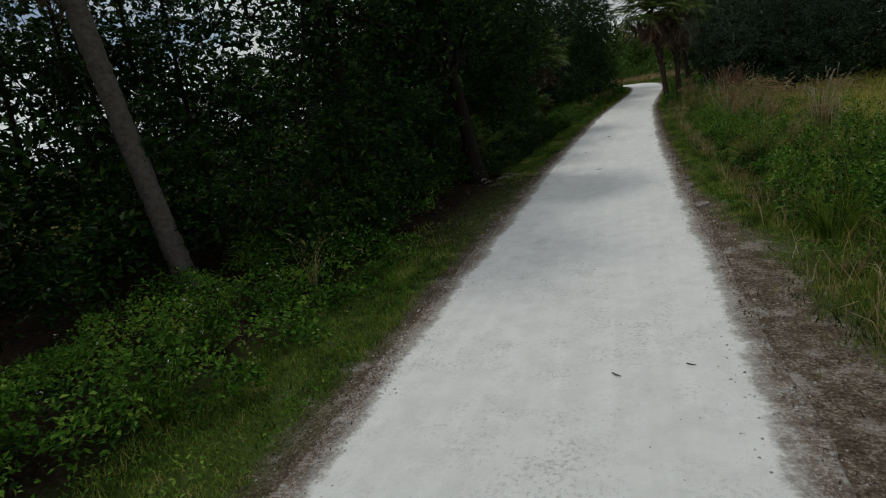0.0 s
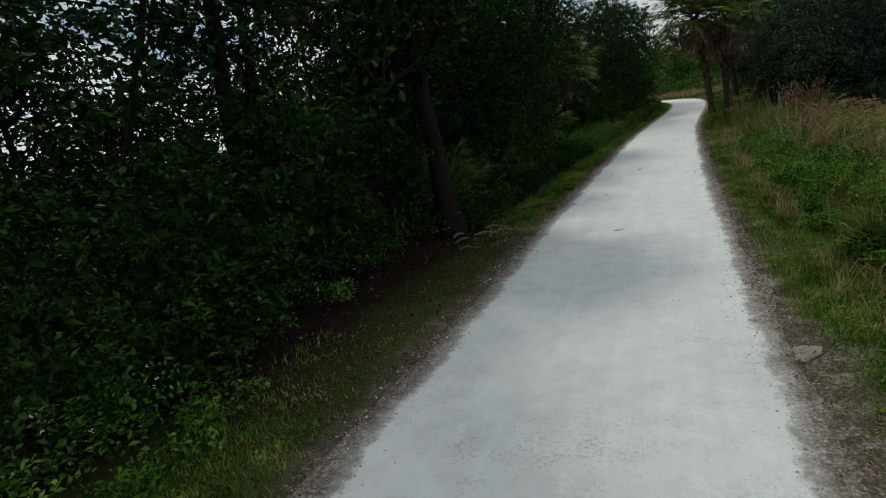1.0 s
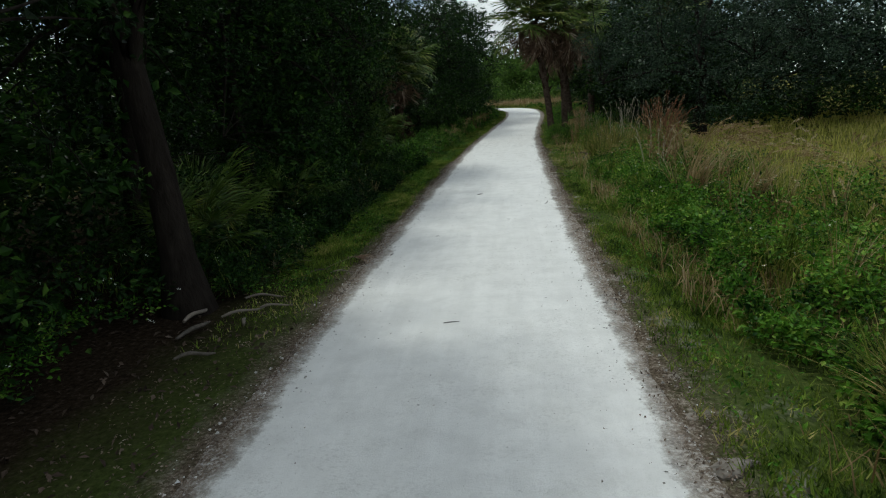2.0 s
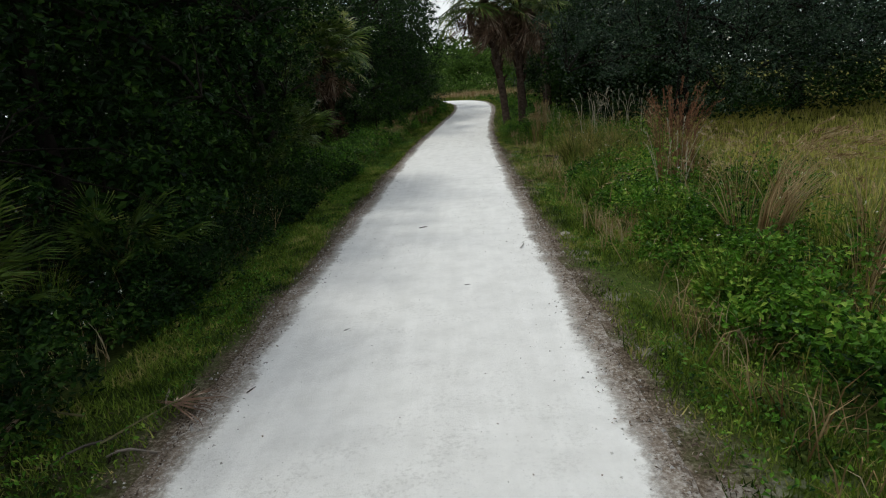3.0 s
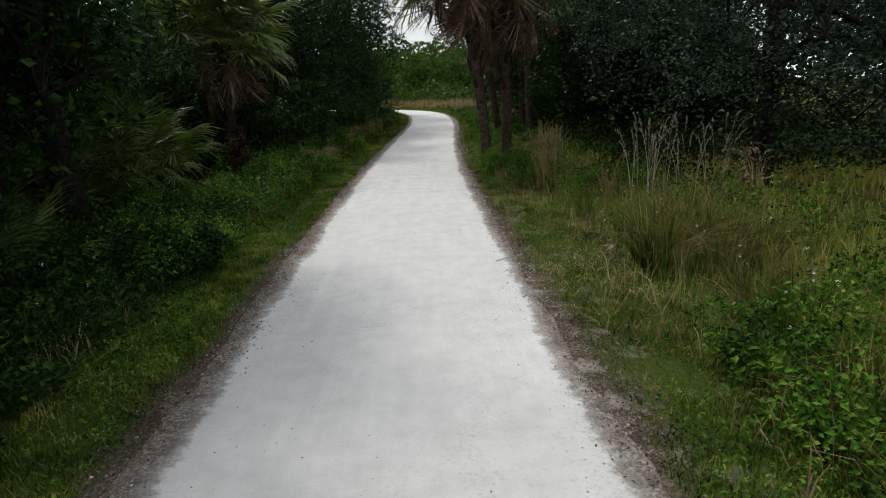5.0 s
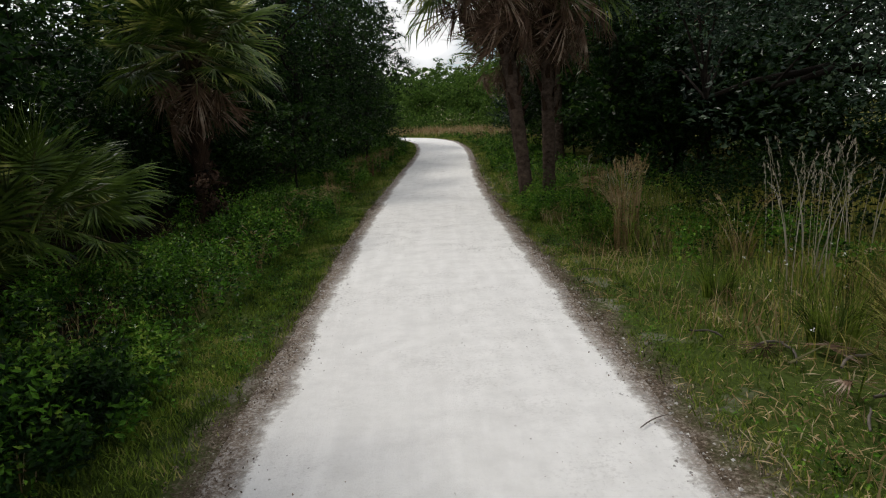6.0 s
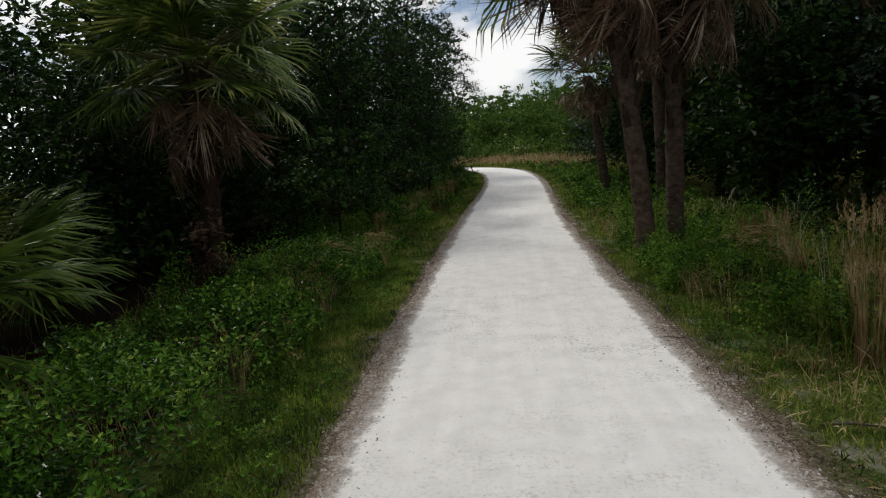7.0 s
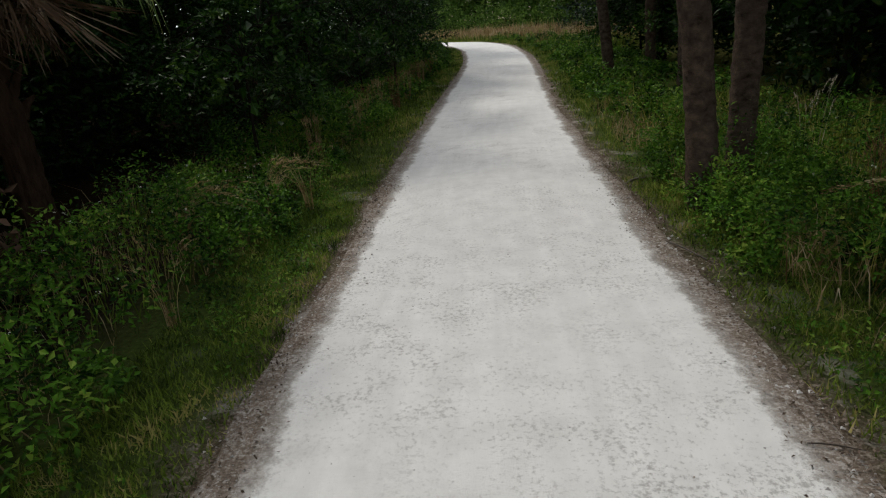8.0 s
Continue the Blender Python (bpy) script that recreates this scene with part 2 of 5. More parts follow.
def ground_material():
    n = Nodes("soil_and_turf")
    uv = n.add("ShaderNodeUVMap").outputs["UV"]
    split = n.add("ShaderNodeSeparateXYZ", Vector=uv)
    across = n.maths("ABSOLUTE", split.outputs[0])
    wobble = n.maths("MULTIPLY", n.maths("ADD", n.noise(1.6, uv, 6, 0.65), -0.5), 0.9)
    zone = n.maths("ADD", across, wobble)
    shoulder = n.maths("MULTIPLY", n.ramp(n.maths("DIVIDE", split.outputs[1], 20.0), (0.2, (1, 1, 1)), (0.5, (0, 0, 0))), n.maths("GREATER_THAN", split.outputs[0], 0.0))
    zone = n.maths("SUBTRACT", zone, n.maths("MULTIPLY", shoulder, 0.4))
    fine = n.noise(42.0, uv, 7, 0.75)
    litter = n.ramp(n.maths("ADD", n.maths("MULTIPLY", fine, 0.65), n.maths("MULTIPLY", n.noise(6.0, uv, 5, 0.7), 0.35)), (0.38, (0.038, 0.028, 0.018)), (0.5, (0.12, 0.093, 0.068)), (0.62, (0.38, 0.335, 0.28)))
    turf = n.ramp(n.noise(26.0, uv, 6, 0.7), (0.3, (0.024, 0.036, 0.01)), (0.6, (0.075, 0.105, 0.025)), (0.75, (0.17, 0.14, 0.07)))
    far = n.ramp(n.noise(1.5, uv, 8, 0.7), (0.35, (0.07, 0.08, 0.02)), (0.65, (0.17, 0.155, 0.05)))
    third = n.maths("DIVIDE", zone, 3.0)
    colour = n.mix(n.ramp(third, (0.44, (0, 0, 0)), (0.54, (1, 1, 1))), litter, turf)
    sandy = n.maths("MULTIPLY", n.ramp(n.noise(2.1, uv, 6, 0.65), (0.55, (0, 0, 0)), (0.62, (1, 1, 1))), n.ramp(n.maths("DIVIDE", across, 3.0), (0.36, (1, 1, 1)), (0.68, (0, 0, 0))))
    sandy = n.maths("MULTIPLY", sandy, n.maths("MAXIMUM", n.maths("GREATER_THAN", split.outputs[0], 0.0), n.ramp(n.maths("DIVIDE", split.outputs[1], 40.0), (0.0, (1, 1, 1)), (0.13, (1, 1, 1)), (0.17, (0, 0, 0)), (0.58, (0, 0, 0)), (0.63, (1, 1, 1)))))
    colour = n.mix(sandy, colour, n.ramp(fine, (0.3, (0.24, 0.21, 0.18)), (0.7, (0.52, 0.48, 0.44))))
    # Brown litter, darkened further to hold the shade under the trees.
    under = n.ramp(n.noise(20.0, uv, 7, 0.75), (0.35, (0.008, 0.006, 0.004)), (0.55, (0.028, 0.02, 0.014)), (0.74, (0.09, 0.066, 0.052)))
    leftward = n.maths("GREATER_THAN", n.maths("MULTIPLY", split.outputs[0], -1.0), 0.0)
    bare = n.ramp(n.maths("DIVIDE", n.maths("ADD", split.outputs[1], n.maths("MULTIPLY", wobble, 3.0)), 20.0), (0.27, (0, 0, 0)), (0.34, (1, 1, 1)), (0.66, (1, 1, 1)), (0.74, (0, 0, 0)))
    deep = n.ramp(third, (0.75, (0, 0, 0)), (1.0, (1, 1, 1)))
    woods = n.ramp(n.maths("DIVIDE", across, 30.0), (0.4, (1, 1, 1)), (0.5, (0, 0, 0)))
    litter_shade = n.maths("MULTIPLY", n.maths("MULTIPLY", leftward, n.maths("MAXIMUM", n.maths("MULTIPLY", bare, n.ramp(third, (0.42, (0, 0, 0)), (0.85, (1, 1, 1)))), deep)), woods)
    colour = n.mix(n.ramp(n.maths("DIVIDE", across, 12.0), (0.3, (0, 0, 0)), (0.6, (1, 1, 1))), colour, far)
    colour = n.mix(litter_shade, colour, under)
    return n.finish(colour, 0.95, n.bump(fine, 0.5, 0.03), 0, 0.0)


def plain_material(name, a, b, scale=30.0, rough=0.8):
    n = Nodes(name)
    one = n.add("ShaderNodeObjectInfo").outputs["Random"]
    grain = n.noise(scale, n.add("ShaderNodeTexCoord").outputs["Object"], 5, 0.65)
    return n.finish(n.ramp(n.maths("ADD", n.maths("MULTIPLY", grain, 0.6), n.maths("MULTIPLY", one, 0.4)), (0.25, a), (0.75, b)), rough, n.bump(grain, 0.4, 0.01), 0, 0.3)


SHELL = path_material()
SOIL = ground_material()
OAK_LEAF = leaf_material("oak_leaf", (0.005, 0.015, 0.008), (0.032, 0.066, 0.032), (0.1, 0.145, 0.08), 0.4, 0.1, 0.2)
# Darker than living leaves: the wood's deep shade is put into this colour.
SHADED_WOOD_LEAF = leaf_material("shaded_woodland_leaf", (0.0035, 0.011, 0.0025), (0.016, 0.046, 0.007), (0.06, 0.115, 0.018), 0.45, 0.16, 0.08)
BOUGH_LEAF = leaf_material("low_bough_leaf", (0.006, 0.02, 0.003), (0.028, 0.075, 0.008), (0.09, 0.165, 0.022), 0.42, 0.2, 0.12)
# Brighter leaf tone: sunlight on the far trees is put into it.
SUNNY_LEAF = leaf_material("sunlit_leaf", (0.03, 0.07, 0.012), (0.1, 0.18, 0.03), (0.17, 0.25, 0.06), 0.5, 0.3)
WEED_LEAF = leaf_material("weed_leaf", (0.008, 0.03, 0.004), (0.09, 0.215, 0.018), (0.24, 0.34, 0.05), 0.45, 0.18, 0.08)
GRASS = leaf_material("grass_blade", (0.025, 0.05, 0.007), (0.2, 0.285, 0.036), (0.44, 0.37, 0.14), 0.55, 0.22, 0.1)
MEADOW = leaf_material("meadow_blade", (0.16, 0.175, 0.025), (0.48, 0.45, 0.11), (0.52, 0.43, 0.18), 0.65, 0.3)
STRAW = leaf_material("dry_blade", (0.15, 0.095, 0.04), (0.43, 0.315, 0.165), (0.57, 0.47, 0.31), 0.7, 0.2)
TUSSOCK = leaf_material("tussock_blade", (0.06, 0.07, 0.015), (0.27, 0.25, 0.07), (0.5, 0.37, 0.18), 0.6, 0.2, 0.1)
PALE_STALK = leaf_material("pale_stalk", (0.3, 0.26, 0.19), (0.52, 0.46, 0.36), (0.62, 0.56, 0.46), 0.7, 0.1, 0.1)
RUST = leaf_material("rust_blade", (0.12, 0.055, 0.03), (0.27, 0.145, 0.085), (0.36, 0.23, 0.14), 0.7, 0.2)
# The pale last tone paints in highlights on the fronds.
FROND = leaf_material("palm_frond", (0.008, 0.024, 0.004), (0.105, 0.165, 0.026), (0.4, 0.4, 0.11), 0.38, 0.12, 0.16, 0.35)
DEAD_FROND = leaf_material("dead_frond", (0.02, 0.011, 0.007), (0.18, 0.112, 0.075), (0.48, 0.38, 0.3), 0.8, 0.1, 0.1, 0.5)
LITTER = leaf_material("leaf_litter", (0.07, 0.05, 0.038), (0.2, 0.15, 0.115), (0.34, 0.28, 0.23), 0.85, 0.05, 0.1)
# Darker copy of the litter, its colour lowered for shade under trees.
SHADED_LITTER = leaf_material("shaded_litter", (0.02, 0.014, 0.01), (0.085, 0.06, 0.045), (0.18, 0.14, 0.11), 0.8, 0.05, 0.1)
CHIP = leaf_material("shell_chip", (0.3, 0.28, 0.26), (0.58, 0.56, 0.53), (0.72, 0.7, 0.68), 0.85, 0.0, 0.2)
PETAL = leaf_material("white_petal", (0.6, 0.6, 0.55), (0.8, 0.8, 0.76), (0.8, 0.7, 0.2), 0.6, 0.2)
# Near-black bark: the shade on the woodland trunks is part of the colour.
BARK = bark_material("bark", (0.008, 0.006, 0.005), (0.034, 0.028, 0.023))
PALM_BARK = bark_material("palm_bark", (0.022, 0.015, 0.011), (0.155, 0.112, 0.085), 1.0, 11.0)
GREY_BARK = bark_material("grey_palm_bark", (0.055, 0.048, 0.042), (0.17, 0.15, 0.13), 1.0, 12.0)
BOOT = bark_material("palm_boot", (0.014, 0.009, 0.006), (0.085, 0.052, 0.034), 0.0, 20.0)
STALK = plain_material("frond_stalk", (0.05, 0.05, 0.015), (0.17, 0.15, 0.06), 30)
DEAD_WOOD = plain_material("weathered_wood", (0.05, 0.042, 0.034), (0.22, 0.185, 0.155), 26)
LIMESTONE = plain_material("limestone", (0.13, 0.11, 0.09), (0.34, 0.31, 0.27), 18)
TWIG_WOOD = plain_material("twig_wood", (0.03, 0.022, 0.017), (0.10, 0.075, 0.06), 60)

# ---- mesh tools ----
rng = np.random.default_rng(7)


def solid(name, verts, quads=None, tris=None, mats=(), smooth=False, index=None):
    """A mesh from arrays of corners."""
    mesh = bpy.data.meshes.new(name)
    verts = np.asarray(verts, np.float32).reshape(-1, 3)
    quads = np.zeros((0, 4), np.int32) if quads is None else np.asarray(quads, np.int32).reshape(-1, 4)
    tris = np.zeros((0, 3), np.int32) if tris is None else np.asarray(tris, np.int32).reshape(-1, 3)
    mesh.vertices.add(len(verts))
    mesh.vertices.foreach_set("co", verts.ravel())
    loops = np.concatenate([quads.ravel(), tris.ravel()])
    totals = np.concatenate([np.full(len(quads), 4, np.int32), np.full(len(tris), 3, np.int32)])
    mesh.loops.add(len(loops))
    mesh.loops.foreach_set("vertex_index", loops)
    mesh.polygons.add(len(totals))
    mesh.polygons.foreach_set("loop_start", np.concatenate([[0], np.cumsum(totals)[:-1]]).astype(np.int32))
    mesh.polygons.foreach_set("loop_total", totals)
    for mat in mats:
        mesh.materials.append(mat)
    if index is not None:
        mesh.polygons.foreach_set("material_index", np.asarray(index, np.int32))
    mesh.update(calc_edges=True)
    mesh.polygons.foreach_set("use_smooth", np.full(len(totals), smooth))
    return mesh


def unit(v):
    return v / np.maximum(np.linalg.norm(v, axis=-1, keepdims=True), 1e-9)


def tubes(strands, sides=7):
    """Tapered round strands: a list of (points, radii), as one set of corners and quads."""
    verts, quads, start = [], [], 0
    turn = np.arange(sides) * 2 * np.pi / sides
    for points, radii in strands:
        points, radii = np.asarray(points, float), np.asarray(radii, float)
        along = unit(np.gradient(points, axis=0))
        side = unit(np.cross(along, np.where(np.abs(along[:, 2:]) > 0.9, [[1.0, 0, 0]], [[0, 0, 1.0]])))
        up = np.cross(side, along)
        ring = points[:, None] + radii[:, None, None] * (np.cos(turn)[None, :, None] * side[:, None] + np.sin(turn)[None, :, None] * up[:, None])
        verts.append(ring.reshape(-1, 3))
        a = start + np.arange(len(points) - 1)[:, None] * sides + np.arange(sides)[None]
        b = start + np.arange(len(points) - 1)[:, None] * sides + (np.arange(sides)[None] + 1) % sides
        quads.append(np.stack([a, b, b + sides, a + sides], -1).reshape(-1, 4))
        start += len(points) * sides
    return np.concatenate(verts), np.concatenate(quads)


def leaves(centres, length, width, up=0.5, seed=0, out=None, facing=0.0):
    """Small folded leaves at the centres: a rhombus each. up: how far they face the sky."""
    r = np.random.default_rng(seed)
    n = len(centres)
    way = r.normal(size=(n, 3))
    way[:, 2] *= 0.6
    if out is not None:
        way += out * 0.8
    way = unit(way)
    face = unit(r.normal(size=(n, 3)) + np.array([0, 0, 2.2 * up]) + (0 if out is None else out * facing))
    side = unit(np.cross(way, face))
    face = np.cross(side, way)
    long = (length * r.uniform(0.6, 1.25, n))[:, None]
    wide = (width * r.uniform(0.65, 1.2, n))[:, None]
    base = centres - way * long * 0.5
    mid = centres + face * wide * 0.16
    verts = np.stack([base, mid + side * wide * 0.5 - way * long * 0.06, centres + way * long * 0.5 - face * long * 0.12, mid - side * wide * 0.5 - way * long * 0.06], 1)
    return verts.reshape(-1, 3), np.arange(4 * n).reshape(-1, 4)


def blades(base, height, width, lean, seed=0, droop=0.35):
    """Grass blades, three triangles each, that bend over to their own side."""
    r = np.random.default_rng(seed)
    n = len(base)
    turn = r.uniform(0, 2 * np.pi, n)
    side = np.stack([np.cos(turn), np.sin(turn), 0 * turn], 1)
    if lean.ndim == 1:
        ang = r.uniform(0, 2 * np.pi, n)
        lean = np.stack([np.cos(ang), np.sin(ang), 0 * ang], 1) * (lean * r.uniform(0.1, 1.0, n))[:, None]
    h, w = height[:, None], width[:, None]
    up = np.array([[0, 0, 1.0]])
    mid = base + up * h * 0.55 + lean * h * 0.35
    tip = base + up * h * (1 - droop * np.linalg.norm(lean, axis=1, keepdims=True)) + lean * h
    verts = np.stack([base - side * w * 0.5, base + side * w * 0.5, mid + side * w * 0.4, mid - side * w * 0.4, tip], 1).reshape(-1, 3)
    k = np.arange(n)[:, None] * 5
    return verts, k + np.array([[0, 1, 2, 3]]), k + np.array([[3, 2, 4]])


def merge(*sets):
    """Sets of (corners, quads, tris, material index) as one."""
    verts, quads, tris, qi, ti, start = [], [], [], [], [], 0
    for v, q, t, m in sets:
        verts.append(v)
        if q is not None and len(q):
            quads.append(q + start)
            qi.append(np.full(len(q), m))
        if t is not None and len(t):
            tris.append(t + start)
            ti.append(np.full(len(t), m))
        start += len(v)
    return np.concatenate(verts), (np.concatenate(quads) if quads else None), (np.concatenate(tris) if tris else None), np.concatenate(qi + ti)


def part(name, mesh, parent=None, label="", m=None):
    ob = new(name, mesh)
    if parent is not None:
        ob.parent = parent
    if m is not None:
        ob.matrix_basis = m
    if label:
        tagged(ob, label)
    return ob


def stuff(name, verts, quads, tris, mats, label, category, index=None):
    ob = new(name, solid(name, verts, quads, tris, mats, index=index))
    return tagged(ob, label, category, kind="stuff")


def at(x, y, z=0.0, turn=0.0, size=1.0):
    return pose(x, y, z + float(rise(y)), 0, 0, turn) @ Matrix.Diagonal((size, size, size, 1))


# ---- the path's line ----
LINE = np.array([(1.0, -30), (0.5, -16), (-0.05, -6), (-0.5, 0), (-0.74, 2.5), (-0.93, 5), (-1.06, 7.5), (-1.33, 11.5), (-1.56, 15.5), (-1.82, 22.3), (-1.98, 26.6),
                 (-2.1, 30.3), (-2.15, 35), (-2.12, 39), (-1.92, 46), (-1.85, 51), (-2.3, 58), (-4.0, 66), (-7.5, 73.5), (-13.5, 80), (-24, 87), (-45, 95)], float)
_t = np.concatenate([[0], np.cumsum(np.linalg.norm(np.diff(LINE, axis=0), axis=1))])
_fine = np.linspace(0, _t[-1], 1600)
CENTRE = np.stack([np.interp(_fine, _t, LINE[:, 0]), np.interp(_fine, _t, LINE[:, 1])], 1)
for _ in range(3):
    _pad = np.pad(CENTRE, ((20, 20), (0, 0)), mode="reflect", reflect_type="odd")
    CENTRE = np.stack([np.convolve(_pad[:, k], np.ones(41) / 41, "valid") for k in (0, 1)], 1)
ALONG = np.concatenate([[0], np.cumsum(np.linalg.norm(np.diff(CENTRE, axis=0), axis=1))])
TANGENT = unit(np.gradient(CENTRE, axis=0))
S0 = float(np.interp(0.0, CENTRE[:, 1], ALONG))  # the stretch at y = 0


def by_path(s, a):
    """Places at s metres on from y = 0 and a metres to the right of the middle of the path."""
    s = np.asarray(s, float) + S0
    c = np.stack([np.interp(s, ALONG, CENTRE[:, k]) for k in (0, 1)], -1)
    t = unit(np.stack([np.interp(s, ALONG, TANGENT[:, k]) for k in (0, 1)], -1))
    return c + np.stack([t[..., 1], -t[..., 0]], -1) * np.asarray(a, float)[..., None]


def ripple(x, y, seed=0.0):
    return np.sin(1.3 * x + 0.7 * y + seed) * 0.4 + np.sin(0.53 * x - 1.1 * y + 2.1 * seed) * 0.35 + np.sin(2.9 * x + 2.3 * y + seed) * 0.25


def rise(y):
    """The land climbs gently towards the far bend."""
    u = np.clip((np.asarray(y, float) - 34) / 30, 0, 1)
    return 0.5 * u * u * (3 - 2 * u)


def height(a, x, y):
    """The ground's height: flat by the path, gently uneven away from it."""
    off = np.clip(np.abs(a) - 1.3, 0, 6)
    return rise(y) - 0.025 * np.clip(off, 0, 1) + 0.03 * np.clip(off, 0, 2) * ripple(x, y)


def on_ground(s, a):
    p = by_path(s, a)
    return np.column_stack([p, height(np.asarray(a, float), p[:, 0], p[:, 1])])


def uv_map(mesh, uv):
    layer = mesh.uv_layers.new(name="UVMap")
    idx = np.zeros(len(mesh.loops), np.int32)
    mesh.loops.foreach_get("vertex_index", idx)
    layer.data.foreach_set("uv", np.asarray(uv, np.float32)[idx].ravel())


# ---- ground and path ----
def build_ground():
    a = np.concatenate([[-500, -200, -90, -45, -25], np.arange(-14, -2, 0.5), np.arange(-2, 2.01, 0.25), np.arange(2.5, 14.1, 0.5), [25, 45, 90, 200, 500]])
    xs = a
    ys = np.concatenate([[-500, -200, -90, -45], np.arange(-28, 60, 0.5), np.arange(60, 90, 1.5), [100, 140, 220, 400, 900]])
    xx, yy = np.meshgrid(xs, ys, indexing="ij")
    cx = np.interp(yy, CENTRE[:, 1], CENTRE[:, 0])
    x = np.where(np.abs(xx) <= 14, xx + cx, xx)
    flat = np.column_stack([x.ravel(), yy.ravel()])
    near = np.full(len(flat), 99.0)
    for k in range(0, len(CENTRE), 4):
        near = np.minimum(near, np.hypot(flat[:, 0] - CENTRE[k, 0], flat[:, 1] - CENTRE[k, 1]))
    verts = np.column_stack([flat, height(near, flat[:, 0], flat[:, 1]) - 0.012])
    m = len(ys)
    k = (np.arange(len(xs) - 1)[:, None] * m + np.arange(m - 1)[None]).ravel()
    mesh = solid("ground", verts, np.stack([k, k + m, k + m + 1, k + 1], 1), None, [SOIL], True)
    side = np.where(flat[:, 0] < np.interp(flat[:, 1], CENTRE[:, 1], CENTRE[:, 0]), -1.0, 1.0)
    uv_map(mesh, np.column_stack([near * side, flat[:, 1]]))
    tagged(new("ground", mesh), "soil and thin turf under woodland and meadow, wood shade in its colour", "ground", kind="structure")


build_ground()
_s = np.concatenate([np.arange(-26, 45, 0.12), np.arange(45, 112, 0.5)])
_r = np.random.default_rng(3)
_wob = {k: np.convolve(_r.normal(size=len(_s) + 8), np.ones(9) / 9, "valid") * 0.05 + np.convolve(_r.normal(size=len(_s) + 60), np.ones(61) / 61, "valid") * 0.3 for k in (-1, 1)}
_a = np.array([-1.0, -0.985, -0.95, -0.8, -0.6, -0.4, -0.2, 0, 0.2, 0.4, 0.6, 0.8, 0.95, 0.985, 1.0])


def build_path():
    ss, aa = np.meshgrid(_s, _a, indexing="ij")
    reach = np.where(aa < 0, 1.32 + _wob[-1][:, None], 1.32 + _wob[1][:, None])
    aa = aa * reach
    p = by_path(ss.ravel(), aa.ravel())
    rim = np.tile(_a, len(_s))
    z = 0.018 - 0.012 * np.abs(rim) ** 2 - np.where(np.abs(rim) > 0.99, 0.03, 0) + 0.004 * ripple(p[:, 0] * 2, p[:, 1] * 2) + rise(p[:, 1])
    n, m = ss.shape
    k = (np.arange(n - 1)[:, None] * m + np.arange(m - 1)[None]).ravel()
    mesh = solid("path", np.column_stack([p, z]), np.stack([k, k + 1, k + m + 1, k + m], 1), None, [SHELL], True)
    uv_map(mesh, np.stack([aa.ravel(), ss.ravel()], 1))
    tagged(new("path", mesh), "pale crushed-shell path with ragged earthy edges", "path", kind="structure")


build_path()


# ---- trees ----
def limb(start, end, sag, r0, r1, n=7, seed=0):
    r = np.random.default_rng(seed)
    t = np.linspace(0, 1, n)[:, None]
    start, end = np.asarray(start, float), np.asarray(end, float)
    pts = start * (1 - t) + end * t + np.array([[0, 0, sag]]) * np.sin(np.pi * t)
    pts[1:-1] += r.normal(scale=0.05 * np.linalg.norm(end - start) / 2, size=(n - 2, 3)) * 0.6
    return pts, np.linspace(r0, r1, n)


def crown_points(blobs, clumps, seed, shell=0.8):
    """Uneven clump places over the outside of blobs, each a (centre, radii), and the ways outward."""
    r = np.random.default_rng(seed)
    sizes = np.array([np.prod(b[1]) ** (2 / 3) for b in blobs])
    which = r.choice(len(blobs), clumps, p=sizes / sizes.sum())
    c, rad = np.array([b[0] for b in blobs], float)[which], np.array([b[1] for b in blobs], float)[which]
    way = unit(r.normal(size=(clumps, 3)))
    way[:, 2] = np.where(way[:, 2] < -0.45, -way[:, 2], way[:, 2])
    bump = 1 + 0.16 * np.sin(way[:, 0] * 5 + which) + 0.12 * np.sin(way[:, 2] * 7 + 2 * which) + r.normal(scale=0.06, size=clumps)
    return c + way * rad * (r.uniform(shell, 1.0, clumps) * bump)[:, None], way


def sprays(mids, way, spread, per, leaf, seed):
    """Leafy sprays: from each clump's middle several twigs fan outward and droop, with leaves set along them."""
    r = np.random.default_rng(seed)
    twigs = max(1, min(7, per // 5))
    each = max(1, per // twigs)
    n = len(mids) * twigs
    size = np.repeat(spread * r.uniform(0.55, 1.35, len(mids)), twigs)
    aim = unit(np.repeat(way, twigs, 0) * 0.75 + r.normal(size=(n, 3)) * np.array([0.75, 0.75, 0.4]) + np.array([0, 0, 0.22]))
    start = np.repeat(mids, twigs, 0) - aim * (0.25 * size)[:, None]
    u = r.uniform(0.12, 1.05, n * each) ** 0.85
    aim, size = np.repeat(aim, each, 0), np.repeat(size, each)
    pts = np.repeat(start, each, 0) + aim * (size * u)[:, None] - np.array([[0, 0, 1.0]]) * (0.32 * size * u * u)[:, None]
    pts += r.normal(size=(n * each, 3)) * (0.1 * size + 0.2 * leaf)[:, None] * np.array([1, 1, 0.6])
    return pts, aim


